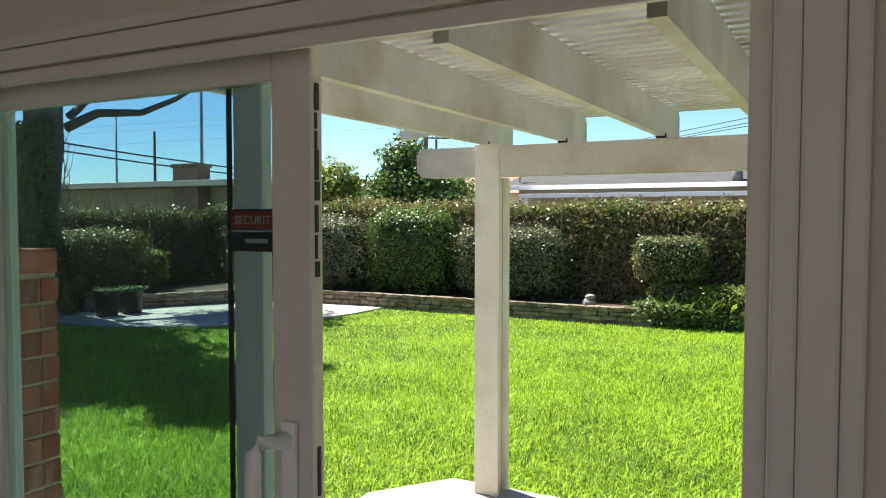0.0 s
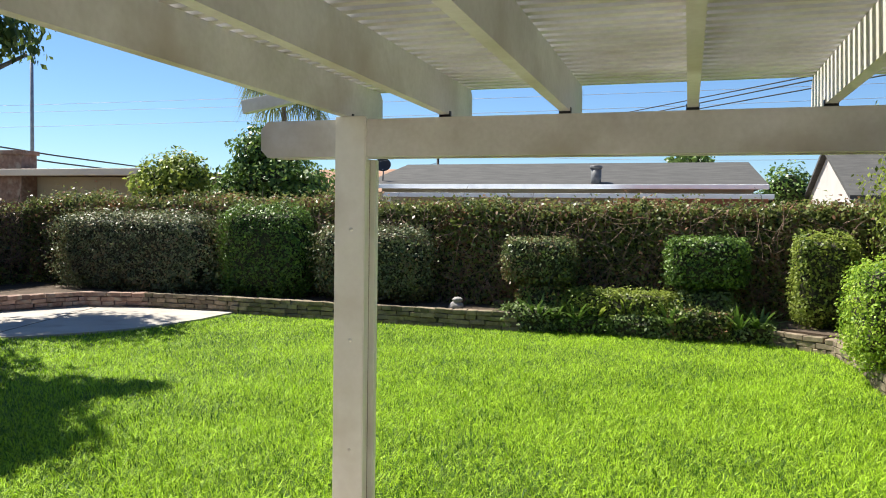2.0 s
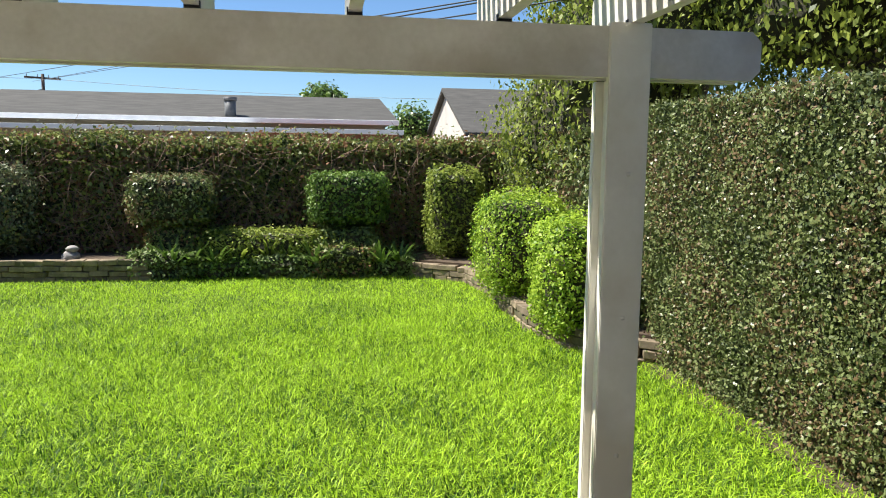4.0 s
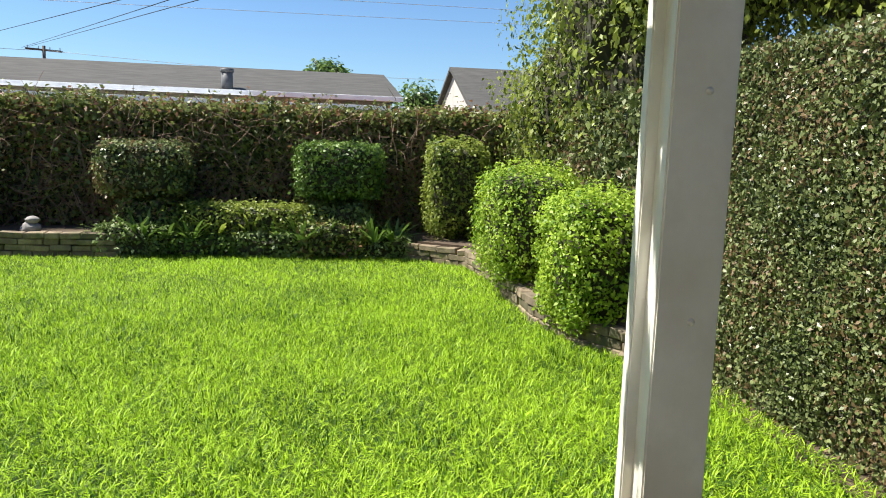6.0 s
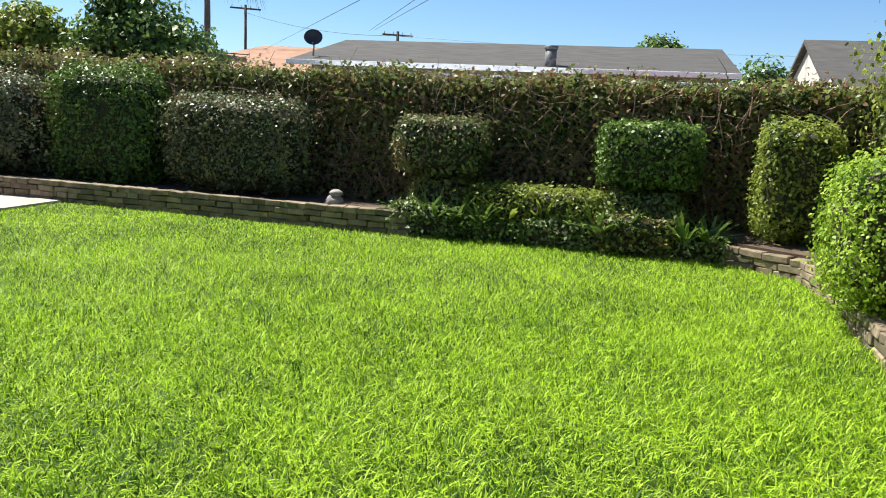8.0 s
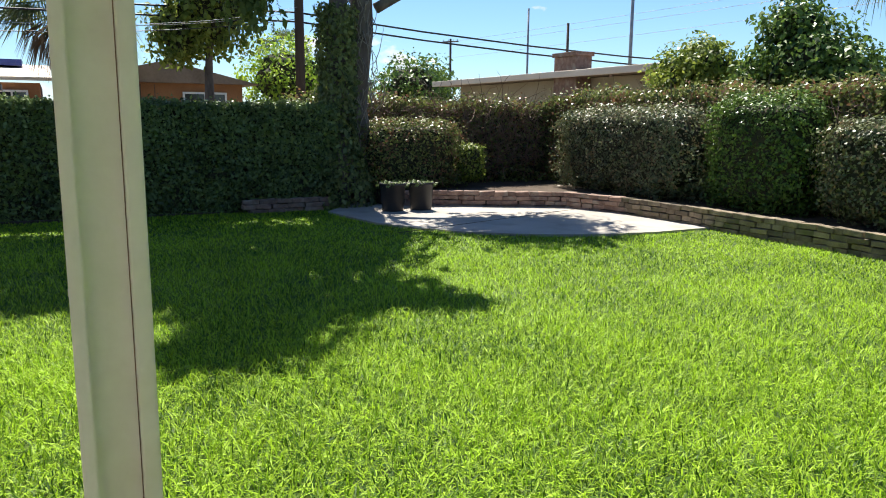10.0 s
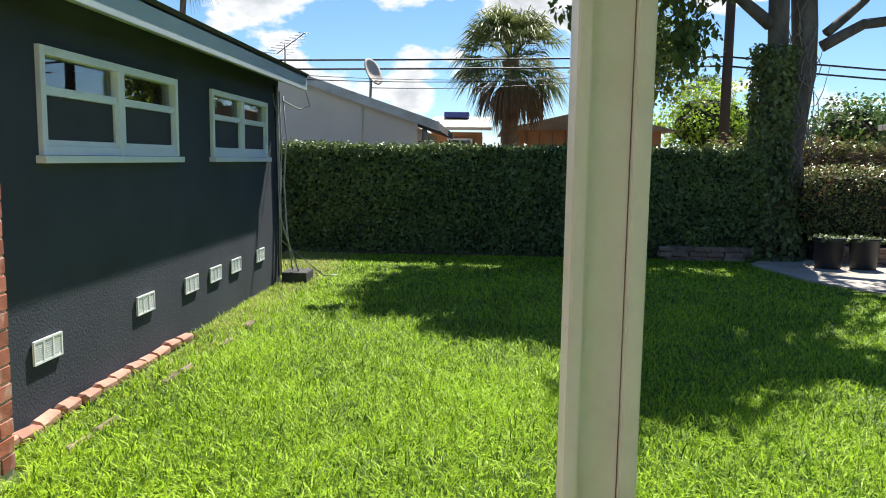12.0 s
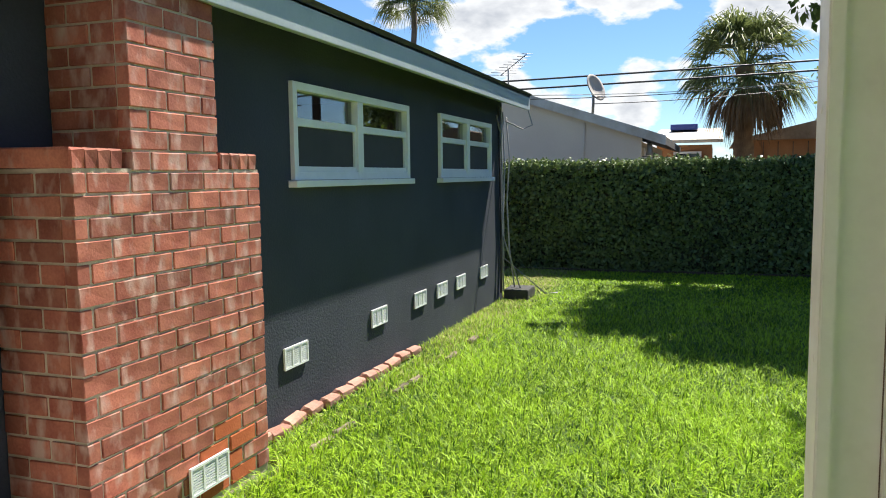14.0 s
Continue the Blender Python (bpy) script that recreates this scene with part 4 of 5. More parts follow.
def strap_plant(name, c, n, length, leaf, label, seed):
    """Arching strap leaves from one foot."""
    rng = np.random.default_rng(seed)
    V, tint = [], []
    for _ in range(n):
        a, el, L = rng.uniform(0, math.tau), rng.uniform(0.5, 1.35), length * rng.uniform(0.6, 1.2)
        d = np.array((math.cos(a), math.sin(a), 0))
        s = np.array((-math.sin(a), math.cos(a), 0)) * 0.02
        o = np.array(c) + d * 0.05
        q = [o + d * L * math.cos(el) * k + np.array((0, 0, 1)) * (L * math.sin(el) * k - 0.35 * L * k * k) for k in (0, 0.4, 0.75, 1.0)]
        for i, (w0, w1) in enumerate(((0.7, 1.0), (1.0, 0.7), (0.7, 0.05))):
            V += [q[i] - s * w0, q[i] + s * w0, q[i + 1] + s * w1, q[i + 1] - s * w1]
            tint.append(rng.uniform(0, 1))
    ob = sheets(name, np.array(V) - np.array(c), 4, np.array(tint), leaf)
    ob.location = c
    ob["kind"] = "thing"
    return tagged(ob, label, "plant")


for i, (x, y, s) in enumerate(((-2.6, 11.98, 0.5), (-2.2, 12.0, 0.45), (-1.6, 12.1, 0.62), (-1.2, 12.15, 0.6), (-0.9, 12.05, 0.4), (-0.3, 11.98, 0.5), (0.1, 11.98, 0.5), (0.6, 11.95, 0.45), (-2.9, 12.1, 0.4), (-2.45, 11.92, 0.55), (-1.9, 11.95, 0.5), (-0.55, 11.9, 0.55), (0.35, 11.9, 0.5))):
    strap_plant("strap_plant", (x, y, 0.22), 26, s, L_YELLOW if i in (2, 3) else L_MID, "arching strap-leaved plant at the bed edge", 80 + i)

# vine-covered tree mass rising behind the side hedge
def leaf_mass(root, blobs, count, size, leaf, seed, droop=0.5, fill=0.55):
    rng = np.random.default_rng(seed)
    vol = np.array([b[3] * b[4] + b[4] * b[5] + b[3] * b[5] for b in blobs])
    P, N = [], []
    for b, share in zip(blobs, vol / vol.sum()):
        n = int(count * share)
        D = rng.normal(0, 1, (n, 3))
        D /= np.linalg.norm(D, axis=1)[:, None]
        rad = rng.uniform(fill, 1.05, n) * (1 + 0.2 * np.sin(D[:, 0] * 6 + seed) * np.sin(D[:, 1] * 5 + 2) + 0.12 * np.sin(D[:, 2] * 9))
        P.append(np.array(b[:3]) + D * np.array(b[3:6]) * rad[:, None]), N.append(D + np.array((0, 0, 0.4)))
    ob = cloud("leaves", np.concatenate(P), np.concatenate(N), size, leaf, root, rng=rng, droop=droop, aspect=0.3)
    ob.matrix_parent_inverse = Matrix.Translation(-root.location)
    return ob


def branch(root, pts, r0, r1, material=BARK, sides=9, rough=0.18, name="limb"):
    pts = [Vector(p) for p in pts]
    fine = []
    for a, b in zip(pts, pts[1:]):
        for k in range(5):
            c = a.lerp(b, k / 5)
            fine.append(c + Vector((noise.noise(c * 1.1), noise.noise(c * 1.1 + Vector((7, 0, 0))), 0)) * r1 * 0.8)
    fine.append(pts[-1])
    ob = tube(name, fine, r0, r1, material, root, sides, rough)
    ob.matrix_parent_inverse = Matrix.Translation(-root.location)
    return ob


# lumpy solid in a leaf mass, its shade put into the dark colour
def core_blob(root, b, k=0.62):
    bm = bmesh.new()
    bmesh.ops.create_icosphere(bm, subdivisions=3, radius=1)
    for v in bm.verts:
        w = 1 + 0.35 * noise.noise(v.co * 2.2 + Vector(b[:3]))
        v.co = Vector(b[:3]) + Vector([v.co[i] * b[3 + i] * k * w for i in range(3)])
    ob = from_bm("shade_core", bm, CORE, root)
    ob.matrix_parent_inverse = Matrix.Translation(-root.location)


ficus = empty("vine_tree", 3.6, 10.2, 0.2)
BL_F = [(3.1, 10.4, 2.6, 1.25, 1.7, 1.6), (3.3, 9.4, 3.7, 1.5, 1.6, 1.6), (4.3, 7.9, 3.5, 1.6, 1.7, 1.5), (2.8, 11.4, 2.0, 0.95, 1.2, 1.1), (3.2, 10.4, 4.3, 1.35, 1.6, 1.2), (4.9, 6.0, 3.3, 1.7, 1.8, 1.3)]
leaf_mass(ficus, BL_F, 85000, 0.047, L_FICUS, 91, 0.7, 0.66)
for b in BL_F:
    core_blob(ficus, b, 0.72)
branch(ficus, [(3.7, 10.0, 0.2), (3.7, 9.8, 2.0), (3.8, 9.4, 3.6)], 0.22, 0.1, name="trunk")
tagged(ficus, "large yellow-green vine-hung tree above the side hedge", "tree")

# ivy-clad double-trunk tree in the west corner
tree = empty("ivy_tree", -12.35, 8.3, 0)
branch(tree, [(-12.35, 8.15, 0), (-12.35, 8.15, 2.0), (-12.3, 8.12, 4.2), (-12.2, 7.6, 6.2), (-12.0, 7.0, 8.6)], 0.2, 0.1, name="trunk", sides=14)
branch(tree, [(-12.6, 8.6, 0), (-12.55, 8.56, 2.0), (-12.5, 8.58, 3.6), (-12.6, 8.8, 6.0), (-12.6, 8.6, 7.8)], 0.25, 0.13, name="trunk", sides=14)
branch(tree, [(-12.45, 8.85, 3.3), (-12.3, 9.4, 3.62), (-12.1, 10.2, 3.7), (-11.9, 10.9, 4.05), (-11.8, 11.6, 4.5)], 0.10, 0.03)
branch(tree, [(-12.4, 8.9, 3.5), (-12.5, 9.5, 4.0), (-12.6, 10.3, 4.9)], 0.08, 0.03)
branch(tree, [(-12.3, 8.0, 3.6), (-12.0, 7.0, 4.3), (-11.8, 6.0, 4.7), (-11.6, 4.8, 4.6)], 0.10, 0.03)
branch(tree, [(-12.2, 7.8, 5.0), (-11.5, 6.6, 6.2), (-11.0, 5.2, 7.0)], 0.10, 0.03)
branch(tree, [(-12.5, 8.8, 5.4), (-12.4, 10.2, 6.4), (-12.2, 11.4, 7.0)], 0.10, 0.03)
branch(tree, [(-12.2, 7.6, 6.0), (-11.2, 7.0, 6.4), (-10.2, 6.7, 6.6), (-9.6, 6.6, 6.7)], 0.09, 0.03)
# upper lobes are out of view, laid out to shape the lawn shadow
CROWN = [(-13.6, 4.6, 6.6, 1.3, 1.25, 0.7), (-12.3, 4.4, 6.6, 1.1, 1.0, 0.65), (-14.4, 6.3, 6.6, 1.4, 1.4, 0.8), (-12.2, 6.1, 6.7, 1.5, 1.5, 0.8), (-10.6, 6.5, 6.6, 0.95, 1.15, 0.6), (-9.65, 6.55, 6.6, 0.65, 0.75, 0.4), (-8.95, 6.1, 6.6, 0.55, 0.75, 0.35), (-10.95, 5.1, 6.6, 0.6, 0.8, 0.35),
         (-10.1, 7.6, 6.6, 0.75, 0.6, 0.4), (-9.5, 7.95, 6.6, 0.35, 0.35, 0.25), (-12.0, 7.7, 6.8, 1.15, 1.0, 0.7), (-13.6, 8.3, 6.9, 1.5, 1.4, 0.8),
         (-12.2, 6.4, 4.4, 0.8, 1.0, 0.7), (-12.0, 5.4, 4.2, 0.7, 0.8, 0.8), (-12.1, 11.0, 4.9, 1.0, 1.1, 0.6), (-12.9, 10.9, 7.0, 1.4, 1.2, 0.9), (-12.2, 6.7, 3.4, 0.45, 0.5, 0.7), (-12.2, 9.9, 4.5, 0.6, 0.8, 0.35)]
# unseen solid cores, added to make the crown's cast shadow dense
for b in CROWN[:12]:
    core_blob(tree, b, 0.6)
leaf_mass(tree, [b for b in CROWN if b[2] > 5], 26000, 0.17, L_TREE, 95, 0.9, 0.15)
leaf_mass(tree, [b for b in CROWN if b[2] <= 5], 7000, 0.095, L_TREE, 97, 0.9, 0.1)
rng = np.random.default_rng(96)
n = 7500
z = rng.uniform(0.0, 3.3, n) ** 1.0
a = rng.uniform(0, math.tau, n)
r = 0.24 + 0.28 * np.clip(1.3 - z, 0, 2) + np.abs(rng.normal(0, 0.05, n))
Dn = np.stack([np.cos(a), np.sin(a), np.zeros(n)], 1)
iv = cloud("ivy", np.stack([-12.3 + r * np.cos(a), 8.1 + r * np.sin(a), z], 1), Dn, 0.075, L_IVY, tree, rng=rng, droop=0.4)
iv.matrix_parent_inverse = Matrix.Translation(-tree.location)


def trunk_spot(rng):
    a = rng.uniform(0, math.tau)
    return (-12.52 + 0.25 * math.cos(a), 8.57 + 0.235 * math.sin(a), rng.uniform(0.6, 3.6)), (rng.normal(0, 0.25), rng.normal(0, 0.25), rng.choice((-1, 1)))


t = twigs("dead_vines", trunk_spot, 160, 0.5, mat("pale dead vine", (0.22, 0.18, 0.15), (0.34, 0.3, 0.26), 8, 0.9, 0.2), tree, rng, 0.009)
t.matrix_parent_inverse = Matrix.Translation(-tree.location)
tagged(tree, "tall ivy-clad tree with two grey trunks", "tree")

# pots, garden stone
def nursery_pot(x, y):
    root = empty("nursery_pot", x, y, 0.035)
    prof = [(0.0, 0.0), (0.165, 0.0), (0.17, 0.02), (0.2, 0.40), (0.215, 0.405), (0.215, 0.44), (0.195, 0.44), (0.19, 0.40), (0.0, 0.39)]
    verts, faces, k = [], [], 24
    for r_, z_ in prof:
        verts += [(r_ * math.cos(i * math.tau / k), r_ * math.sin(i * math.tau / k), z_) for i in range(k)]
    for j in range(len(prof) - 1):
        faces += [(j * k + i, j * k + (i + 1) % k, (j + 1) * k + (i + 1) % k, (j + 1) * k + i) for i in range(k)]
    put("pot", verts, faces, BLACK, root, True)
    rg = np.random.default_rng(3)
    P = np.stack([rg.uniform(-0.2, 0.2, 260), rg.uniform(-0.2, 0.2, 260), rg.uniform(0.39, 0.46, 260)], 1)
    cloud("weeds", P, np.tile((0, 0, 1.0), (260, 1)), 0.05, L_DARK, root, rng=rg)
    return tagged(root, "black plastic nursery pot with low weeds", "pot", "pots on the patio")


pot = nursery_pot(-11.08, 8.58)
copy_thing(pot, pose(-11.06, 9.06, 0.035))
bm = bmesh.new()
for c, s in (((0, 0, 0.1), (0.15, 0.12, 0.11)), ((0.02, 0.01, 0.24), (0.1, 0.09, 0.07))):
    g = bmesh.ops.create_icosphere(bm, subdivisions=3, radius=1)
    for v in g["verts"]:
        w = 1 + 0.18 * noise.noise(v.co * 1.7 + Vector(c) * 9)
        v.co = Vector([v.co[i] * s[i] * w + c[i] for i in range(3)])
st = from_bm("stacked_garden_stone", bm, ROCK, None, True)
st.location, st.scale = (-3.76, 12.02, 0.23), (0.8, 0.8, 0.72)
tagged(st, "two grey rounded stones stacked in the bed", "stone")
# brick lying by the house corner: small concrete step and meter pipes
tagged(boxes("concrete_block", [(-9.35, -8.95, 1.3, 1.6, 0.0, 0.13)], SHINGLE, bevel=0.02), "dark grey concrete block at the house corner", "block")
for i, x in enumerate((-8.82, -8.93)):
    c = tube("conduit", [(x, YO + 0.02, 2.3), (x - 0.02, YO + 0.03, 1.5), (x - 0.06, YO + 0.03, 0.9), (x - 0.02, YO + 0.04, 0.1)], 0.011, 0.011, PALEWIRE if i else WIRE)
    tagged(c, "loose cable running down the house corner", "cable")

for a in ([(-9.07, 1.31, 2.2), (-9.1, 1.34, 1.7), (-9.09, 1.31, 1.2), (-9.12, 1.33, 0.6), (-9.15, 1.4, 0.03)], [(-9.0, 1.285, 2.25), (-9.03, 1.30, 1.6), (-8.98, 1.29, 1.0), (-9.02, 1.29, 0.5), (-9.25, 1.75, 0.05), (-9.5, 1.85, 0.03)],
          [(-8.75, 1.28, 2.2), (-8.74, 1.30, 2.08), (-8.82, 1.30, 2.02), (-8.88, 1.29, 2.1), (-8.86, 1.28, 1.5), (-8.94, 1.29, 0.8), (-9.1, 1.5, 0.04)], [(-9.13, 1.56, 2.3), (-9.2, 1.6, 2.1), (-9.1, 1.5, 2.05), (-9.06, 1.3, 2.15)]):
    tagged(tube("loose_cable", a, 0.009, 0.009, PALEWIRE, None, 7), "loose grey cable sagging down the house corner", "cable")

# ---- fence and neighbours ----
fence = empty("back_fence", -5, 13.95, 0)
f_me = None
for x in np.arange(-15.0, 3.4, 0.145):
    if f_me is None:
        f_me = boxes("fence_board", [(-0.07, 0.07, -0.01, 0.01, 0.0, 1.85)], REDWOOD, fence, 0.004)
        f_me.location = (x + 5, 0, 0)
    else:
        ob = new("fence_board", f_me.data)
        ob.parent, ob.location = fence, (x + 5, rb.uniform(-0.004, 0.004), rb.uniform(-0.02, 0.01))
boxes("rail", [(-10, 8.4, -0.05, -0.012, 1.78, 1.87)], REDWOOD, fence, 0.004)
tagged(fence, "red-brown wooden board fence behind the hedge", "fence")


def gable_roof(name, x0, x1, y0, y1, z0, zr, ridge, material, parent, thick=0.12, hip=0.0):
    """Two slopes meeting at a ridge along x or y."""
    bm = bmesh.new()
    if ridge == "x":
        ym = (y0 + y1) / 2
        pts = [(x0, y0, z0), (x1, y0, z0), (x1, y1, z0), (x0, y1, z0), (x0 + hip, ym, zr), (x1 - hip, ym, zr)]
        fs = [(0, 1, 5, 4), (2, 3, 4, 5), (1, 2, 5), (3, 0, 4), (3, 2, 1, 0)]
    else:
        xm = (x0 + x1) / 2
        pts = [(x0, y0, z0), (x1, y0, z0), (x1, y1, z0), (x0, y1, z0), (xm, y0 + hip, zr), (xm, y1 - hip, zr)]
        fs = [(0, 3, 5, 4), (1, 4, 5, 2)[::-1], (0, 4, 1), (2, 5, 3), (0, 1, 2, 3)]
    vs = [bm.verts.new(p) for p in pts]
    for f in fs:
        bm.faces.new([vs[i] for i in f])
    return from_bm(name, bm, material, parent)


def house_window(x0, x1, y0, y1, z0, z1, parent, thick=0.06):
    """A framed window standing just proud of a far wall."""
    along_x = (x1 - x0) > (y1 - y0)
    if along_x:
        fr = [(x0, x1, y0, y1, z0, z0 + thick), (x0, x1, y0, y1, z1 - thick, z1), (x0, x0 + thick, y0, y1, z0 + thick, z1 - thick), (x1 - thick, x1, y0, y1, z0 + thick, z1 - thick), ((x0 + x1) / 2 - 0.025, (x0 + x1) / 2 + 0.025, y0, y1, z0 + thick, z1 - thick)]
        pn = (x0 + thick, x1 - thick, (y0 + y1) / 2 - 0.004, (y0 + y1) / 2 + 0.004, z0 + thick, z1 - thick)
    else:
        fr = [(x0, x1, y0, y1, z0, z0 + thick), (x0, x1, y0, y1, z1 - thick, z1), (x0, x1, y0, y0 + thick, z0 + thick, z1 - thick), (x0, x1, y1 - thick, y1, z0 + thick, z1 - thick), (x0, x1, (y0 + y1) / 2 - 0.025, (y0 + y1) / 2 + 0.025, z0 + thick, z1 - thick)]
        pn = ((x0 + x1) / 2 - 0.004, (x0 + x1) / 2 + 0.004, y0 + thick, y1 - thick, z0 + thick, z1 - thick)
    boxes("window", fr, TRIM, parent)
    boxes("window_glass", [pn], BLUEDARK, parent)


BLUEDARK = mat("dark window glass", (0.02, 0.025, 0.035), (0.04, 0.05, 0.06), 1, 0.08, 0, 10)
# north neighbour: long grey roof, white gutter, awning
nh = empty("neighbour_house", -4.5, 30, 0)
def np_(ob, root):
    ob.matrix_parent_inverse = Matrix.Translation(-root.location)
    return ob


def adopt(root):
    for c in root.children:
        c.matrix_parent_inverse = Matrix.Translation(-root.location)


boxes("wall", [(-11.0, 1.55, 26.4, 33, 0, 2.75)], TAN, nh)
gable_roof("roof", -11.6, 1.95, 25.9, 33.6, 2.82, 3.8, "x", SHINGLE, nh, hip=0.35)
boxes("gutter", [(-11.6, 1.95, 25.78, 25.9, 2.68, 2.83)], TRIM, nh, 0.02)
boxes("awning", [(-10.3, -2.6, 24.9, 26.1, 2.42, 2.50), (-10.3, 2.0, 24.8, 24.9, 2.36, 2.5)], TRIM, nh, 0.01)
boxes("awning_dark", [(-2.5, 2.0, 24.92, 26.3, 2.05, 2.36)], REDWOOD, nh, 0.01)
boxes("awning_post", [(x, x + 0.12, 24.92, 25.04, 0, 2.42) for x in (-10.2, -2.6, 1.85)], TRIM, nh)
for x in (-9.0, -6.5, -4.5):
    house_window(x, x + 1.4, 26.34, 26.39, 1.2, 2.25, nh)
adopt(nh)
FLUE = mat("dark grey flue metal", (0.08, 0.085, 0.09), (0.15, 0.155, 0.16), 5, 0.6, 0.1, 40)
nv = tube("flue", [(-3.3, 26.2, 2.7), (-3.3, 26.2, 3.36)], 0.17, 0.17, FLUE, nh, 12)
np_(nv, nh)
np_(tube("flue_cap", [(-3.3, 26.2, 3.36), (-3.3, 26.2, 3.46)], 0.2, 0.2, FLUE, nh, 12), nh)
tagged(nh, "low neighbour house with a long grey shingle roof", "house")


def sat_dish(x, y, z, r, aim, material, label):
    root = empty("satellite_dish", x, y, z)
    verts, faces, k = [], [], 20
    rings = 5
    for j in range(rings + 1):
        q = j / rings
        verts += [(q * r * math.cos(i * math.tau / k), q * r * 0.9 * math.sin(i * math.tau / k), 0.25 * r * q * q) for i in range(k)]
    for j in range(rings):
        faces += [(j * k + i, j * k + (i + 1) % k, (j + 1) * k + (i + 1) % k, (j + 1) * k + i) for i in range(k)]
    d = put("reflector", verts, faces, material, root, True)
    d.matrix_basis = look((0, 0, 0.6), (aim[0], aim[1], 0.6 + aim[2])) @ pose(0, 0, 0, 180, 0, 0)
    s = d.modifiers.new("thick", "SOLIDIFY")
    s.thickness = 0.02
    tube("mast", [(0, 0, 0), (0.02, 0.02, 0.35), (0, 0, 0.6)], 0.03, 0.025, GREYMETAL, root, 8)
    tube("arm", [(0, 0, 0.45), (aim[0] * r * 0.9, aim[1] * r * 0.9, 0.42)], 0.02, 0.015, GREYMETAL, root, 6)
    return tagged(root, label, "satellite dish")


sat_dish(-11.05, 26.6, 2.95, 0.30, (0.4, -1, 0.4), BLACK, "dark satellite dish on the grey roof")
# gabled house to the north-east
gh = empty("gable_house", 4.5, 34, 0)
boxes("wall", [(5.6, 12.0, 33.0, 45.0, 0, 2.8)], PALEWALL, gh)
bm = bmesh.new()
f = bm.faces.new([bm.verts.new(p) for p in ((5.6, 33.0, 2.8), (5.6, 45.0, 2.8), (5.6, 39.0, 4.85))])
for v in bmesh.ops.extrude_face_region(bm, geom=[f])["geom"]:
    if isinstance(v, bmesh.types.BMVert):
        v.co.x += 0.2
from_bm("gable", bm, PALEWALL, gh)
bm = bmesh.new()
prof = [(32.5, 2.58), (39.0, 4.93), (45.5, 2.58), (45.5, 2.74), (39.0, 5.1), (32.5, 2.74)]
vs = [[bm.verts.new((x, y, z)) for y, z in prof] for x in (5.35, 12.4)]
bm.faces.new(vs[0]), bm.faces.new(vs[1][::-1])
for i in range(6):
    bm.faces.new((vs[0][i], vs[1][i], vs[1][(i + 1) % 6], vs[0][(i + 1) % 6]))
from_bm("roof", bm, SHINGLE, gh)
house_window(5.5, 5.58, 34.6, 35.6, 1.3, 2.5, gh)
house_window(5.5, 5.58, 38.4, 39.4, 1.3, 2.5, gh)
adopt(gh)
tagged(gh, "white neighbour house with a brown gabled roof", "house")
# tan house with brick chimney to the north-west
tw_ = empty("tan_house", -19, 20, 0)
boxes("wall", [(-25.2, -13.2, 17.3, 25, 0, 2.62)], TAN, tw_)
boxes("roof", [(-26.0, -12.8, 16.6, 25.5, 2.64, 2.8)], BROWNROOF, tw_, 0.02)
boxes("gutter", [(-26.0, -12.8, 16.52, 16.6, 2.62, 2.80)], CREAM, tw_, 0.02)
boxes("chimney", [(-18.5, -17.45, 16.75, 17.28, 0, 3.2), (-18.55, -17.4, 16.7, 17.33, 3.2, 3.32)], WORN, tw_, 0.02)
adopt(tw_)
tagged(tw_, "tan stucco neighbour house with a brick chimney", "house")
# brown roofs beyond
bh = empty("brown_house", -14, 40, 0)
boxes("wall", [(-22, -12, 36, 44, 0, 2.9)], CREAM, bh)
gable_roof("roof", -22.8, -11.2, 35.4, 44.6, 2.9, 4.3, "x", TILEROOF, bh, hip=2.5)
adopt(bh)
tagged(bh, "far house with an orange-brown roof", "house")
# cream house to the west, behind the hedge
ch = empty("cream_house", -17, -2, 0)
boxes("wall", [(-22.5, -16.0, -9.0, 2.28, 0, 2.15)], CREAM, ch)
bm = bmesh.new()
prof = [(2.75, 2.08), (-0.9, 3.3), (-5.0, 4.2), (-9.6, 2.9), (-9.6, 3.05), (-5.0, 4.36), (-0.9, 3.46), (2.75, 2.24)]
vs = [[bm.verts.new((x, y, z)) for y, z in prof] for x in (-15.84, -23.0)]
bm.faces.new(vs[0]), bm.faces.new(vs[1][::-1])
for i in range(len(prof)):
    j = (i + 1) % len(prof)
    bm.faces.new((vs[0][i], vs[1][i], vs[1][j], vs[0][j]))
from_bm("roof", bm, SHINGLE, ch)
bm = bmesh.new()
for (ya, za), (yb, zb) in (((2.76, 2.06), (-0.9, 3.28)), ((-0.9, 3.28), (-5.0, 4.18))):
    vv = [bm.verts.new((-15.81, ya, za)), bm.verts.new((-15.81, yb, zb)), bm.verts.new((-15.81, yb, zb + 0.19)), bm.verts.new((-15.81, ya, za + 0.19))]
    f = bm.faces.new(vv)
    for v in bmesh.ops.extrude_face_region(bm, geom=[f])["geom"]:
        if isinstance(v, bmesh.types.BMVert):
            v.co.x -= 0.035
from_bm("rake_board", bm, WHITE, ch)
bm = bmesh.new()
f = bm.faces.new([bm.verts.new(p) for p in ((-16.0, 2.28, 2.15), (-16.0, 2.28, 2.22), (-16.0, -0.9, 3.29), (-16.0, -5.0, 4.19), (-16.0, -9.0, 3.0), (-16.0, -9.0, 2.15))])
for v in bmesh.ops.extrude_face_region(bm, geom=[f])["geom"]:
    if isinstance(v, bmesh.types.BMVert):
        v.co.x -= 0.2
from_bm("gable", bm, CREAM, ch)
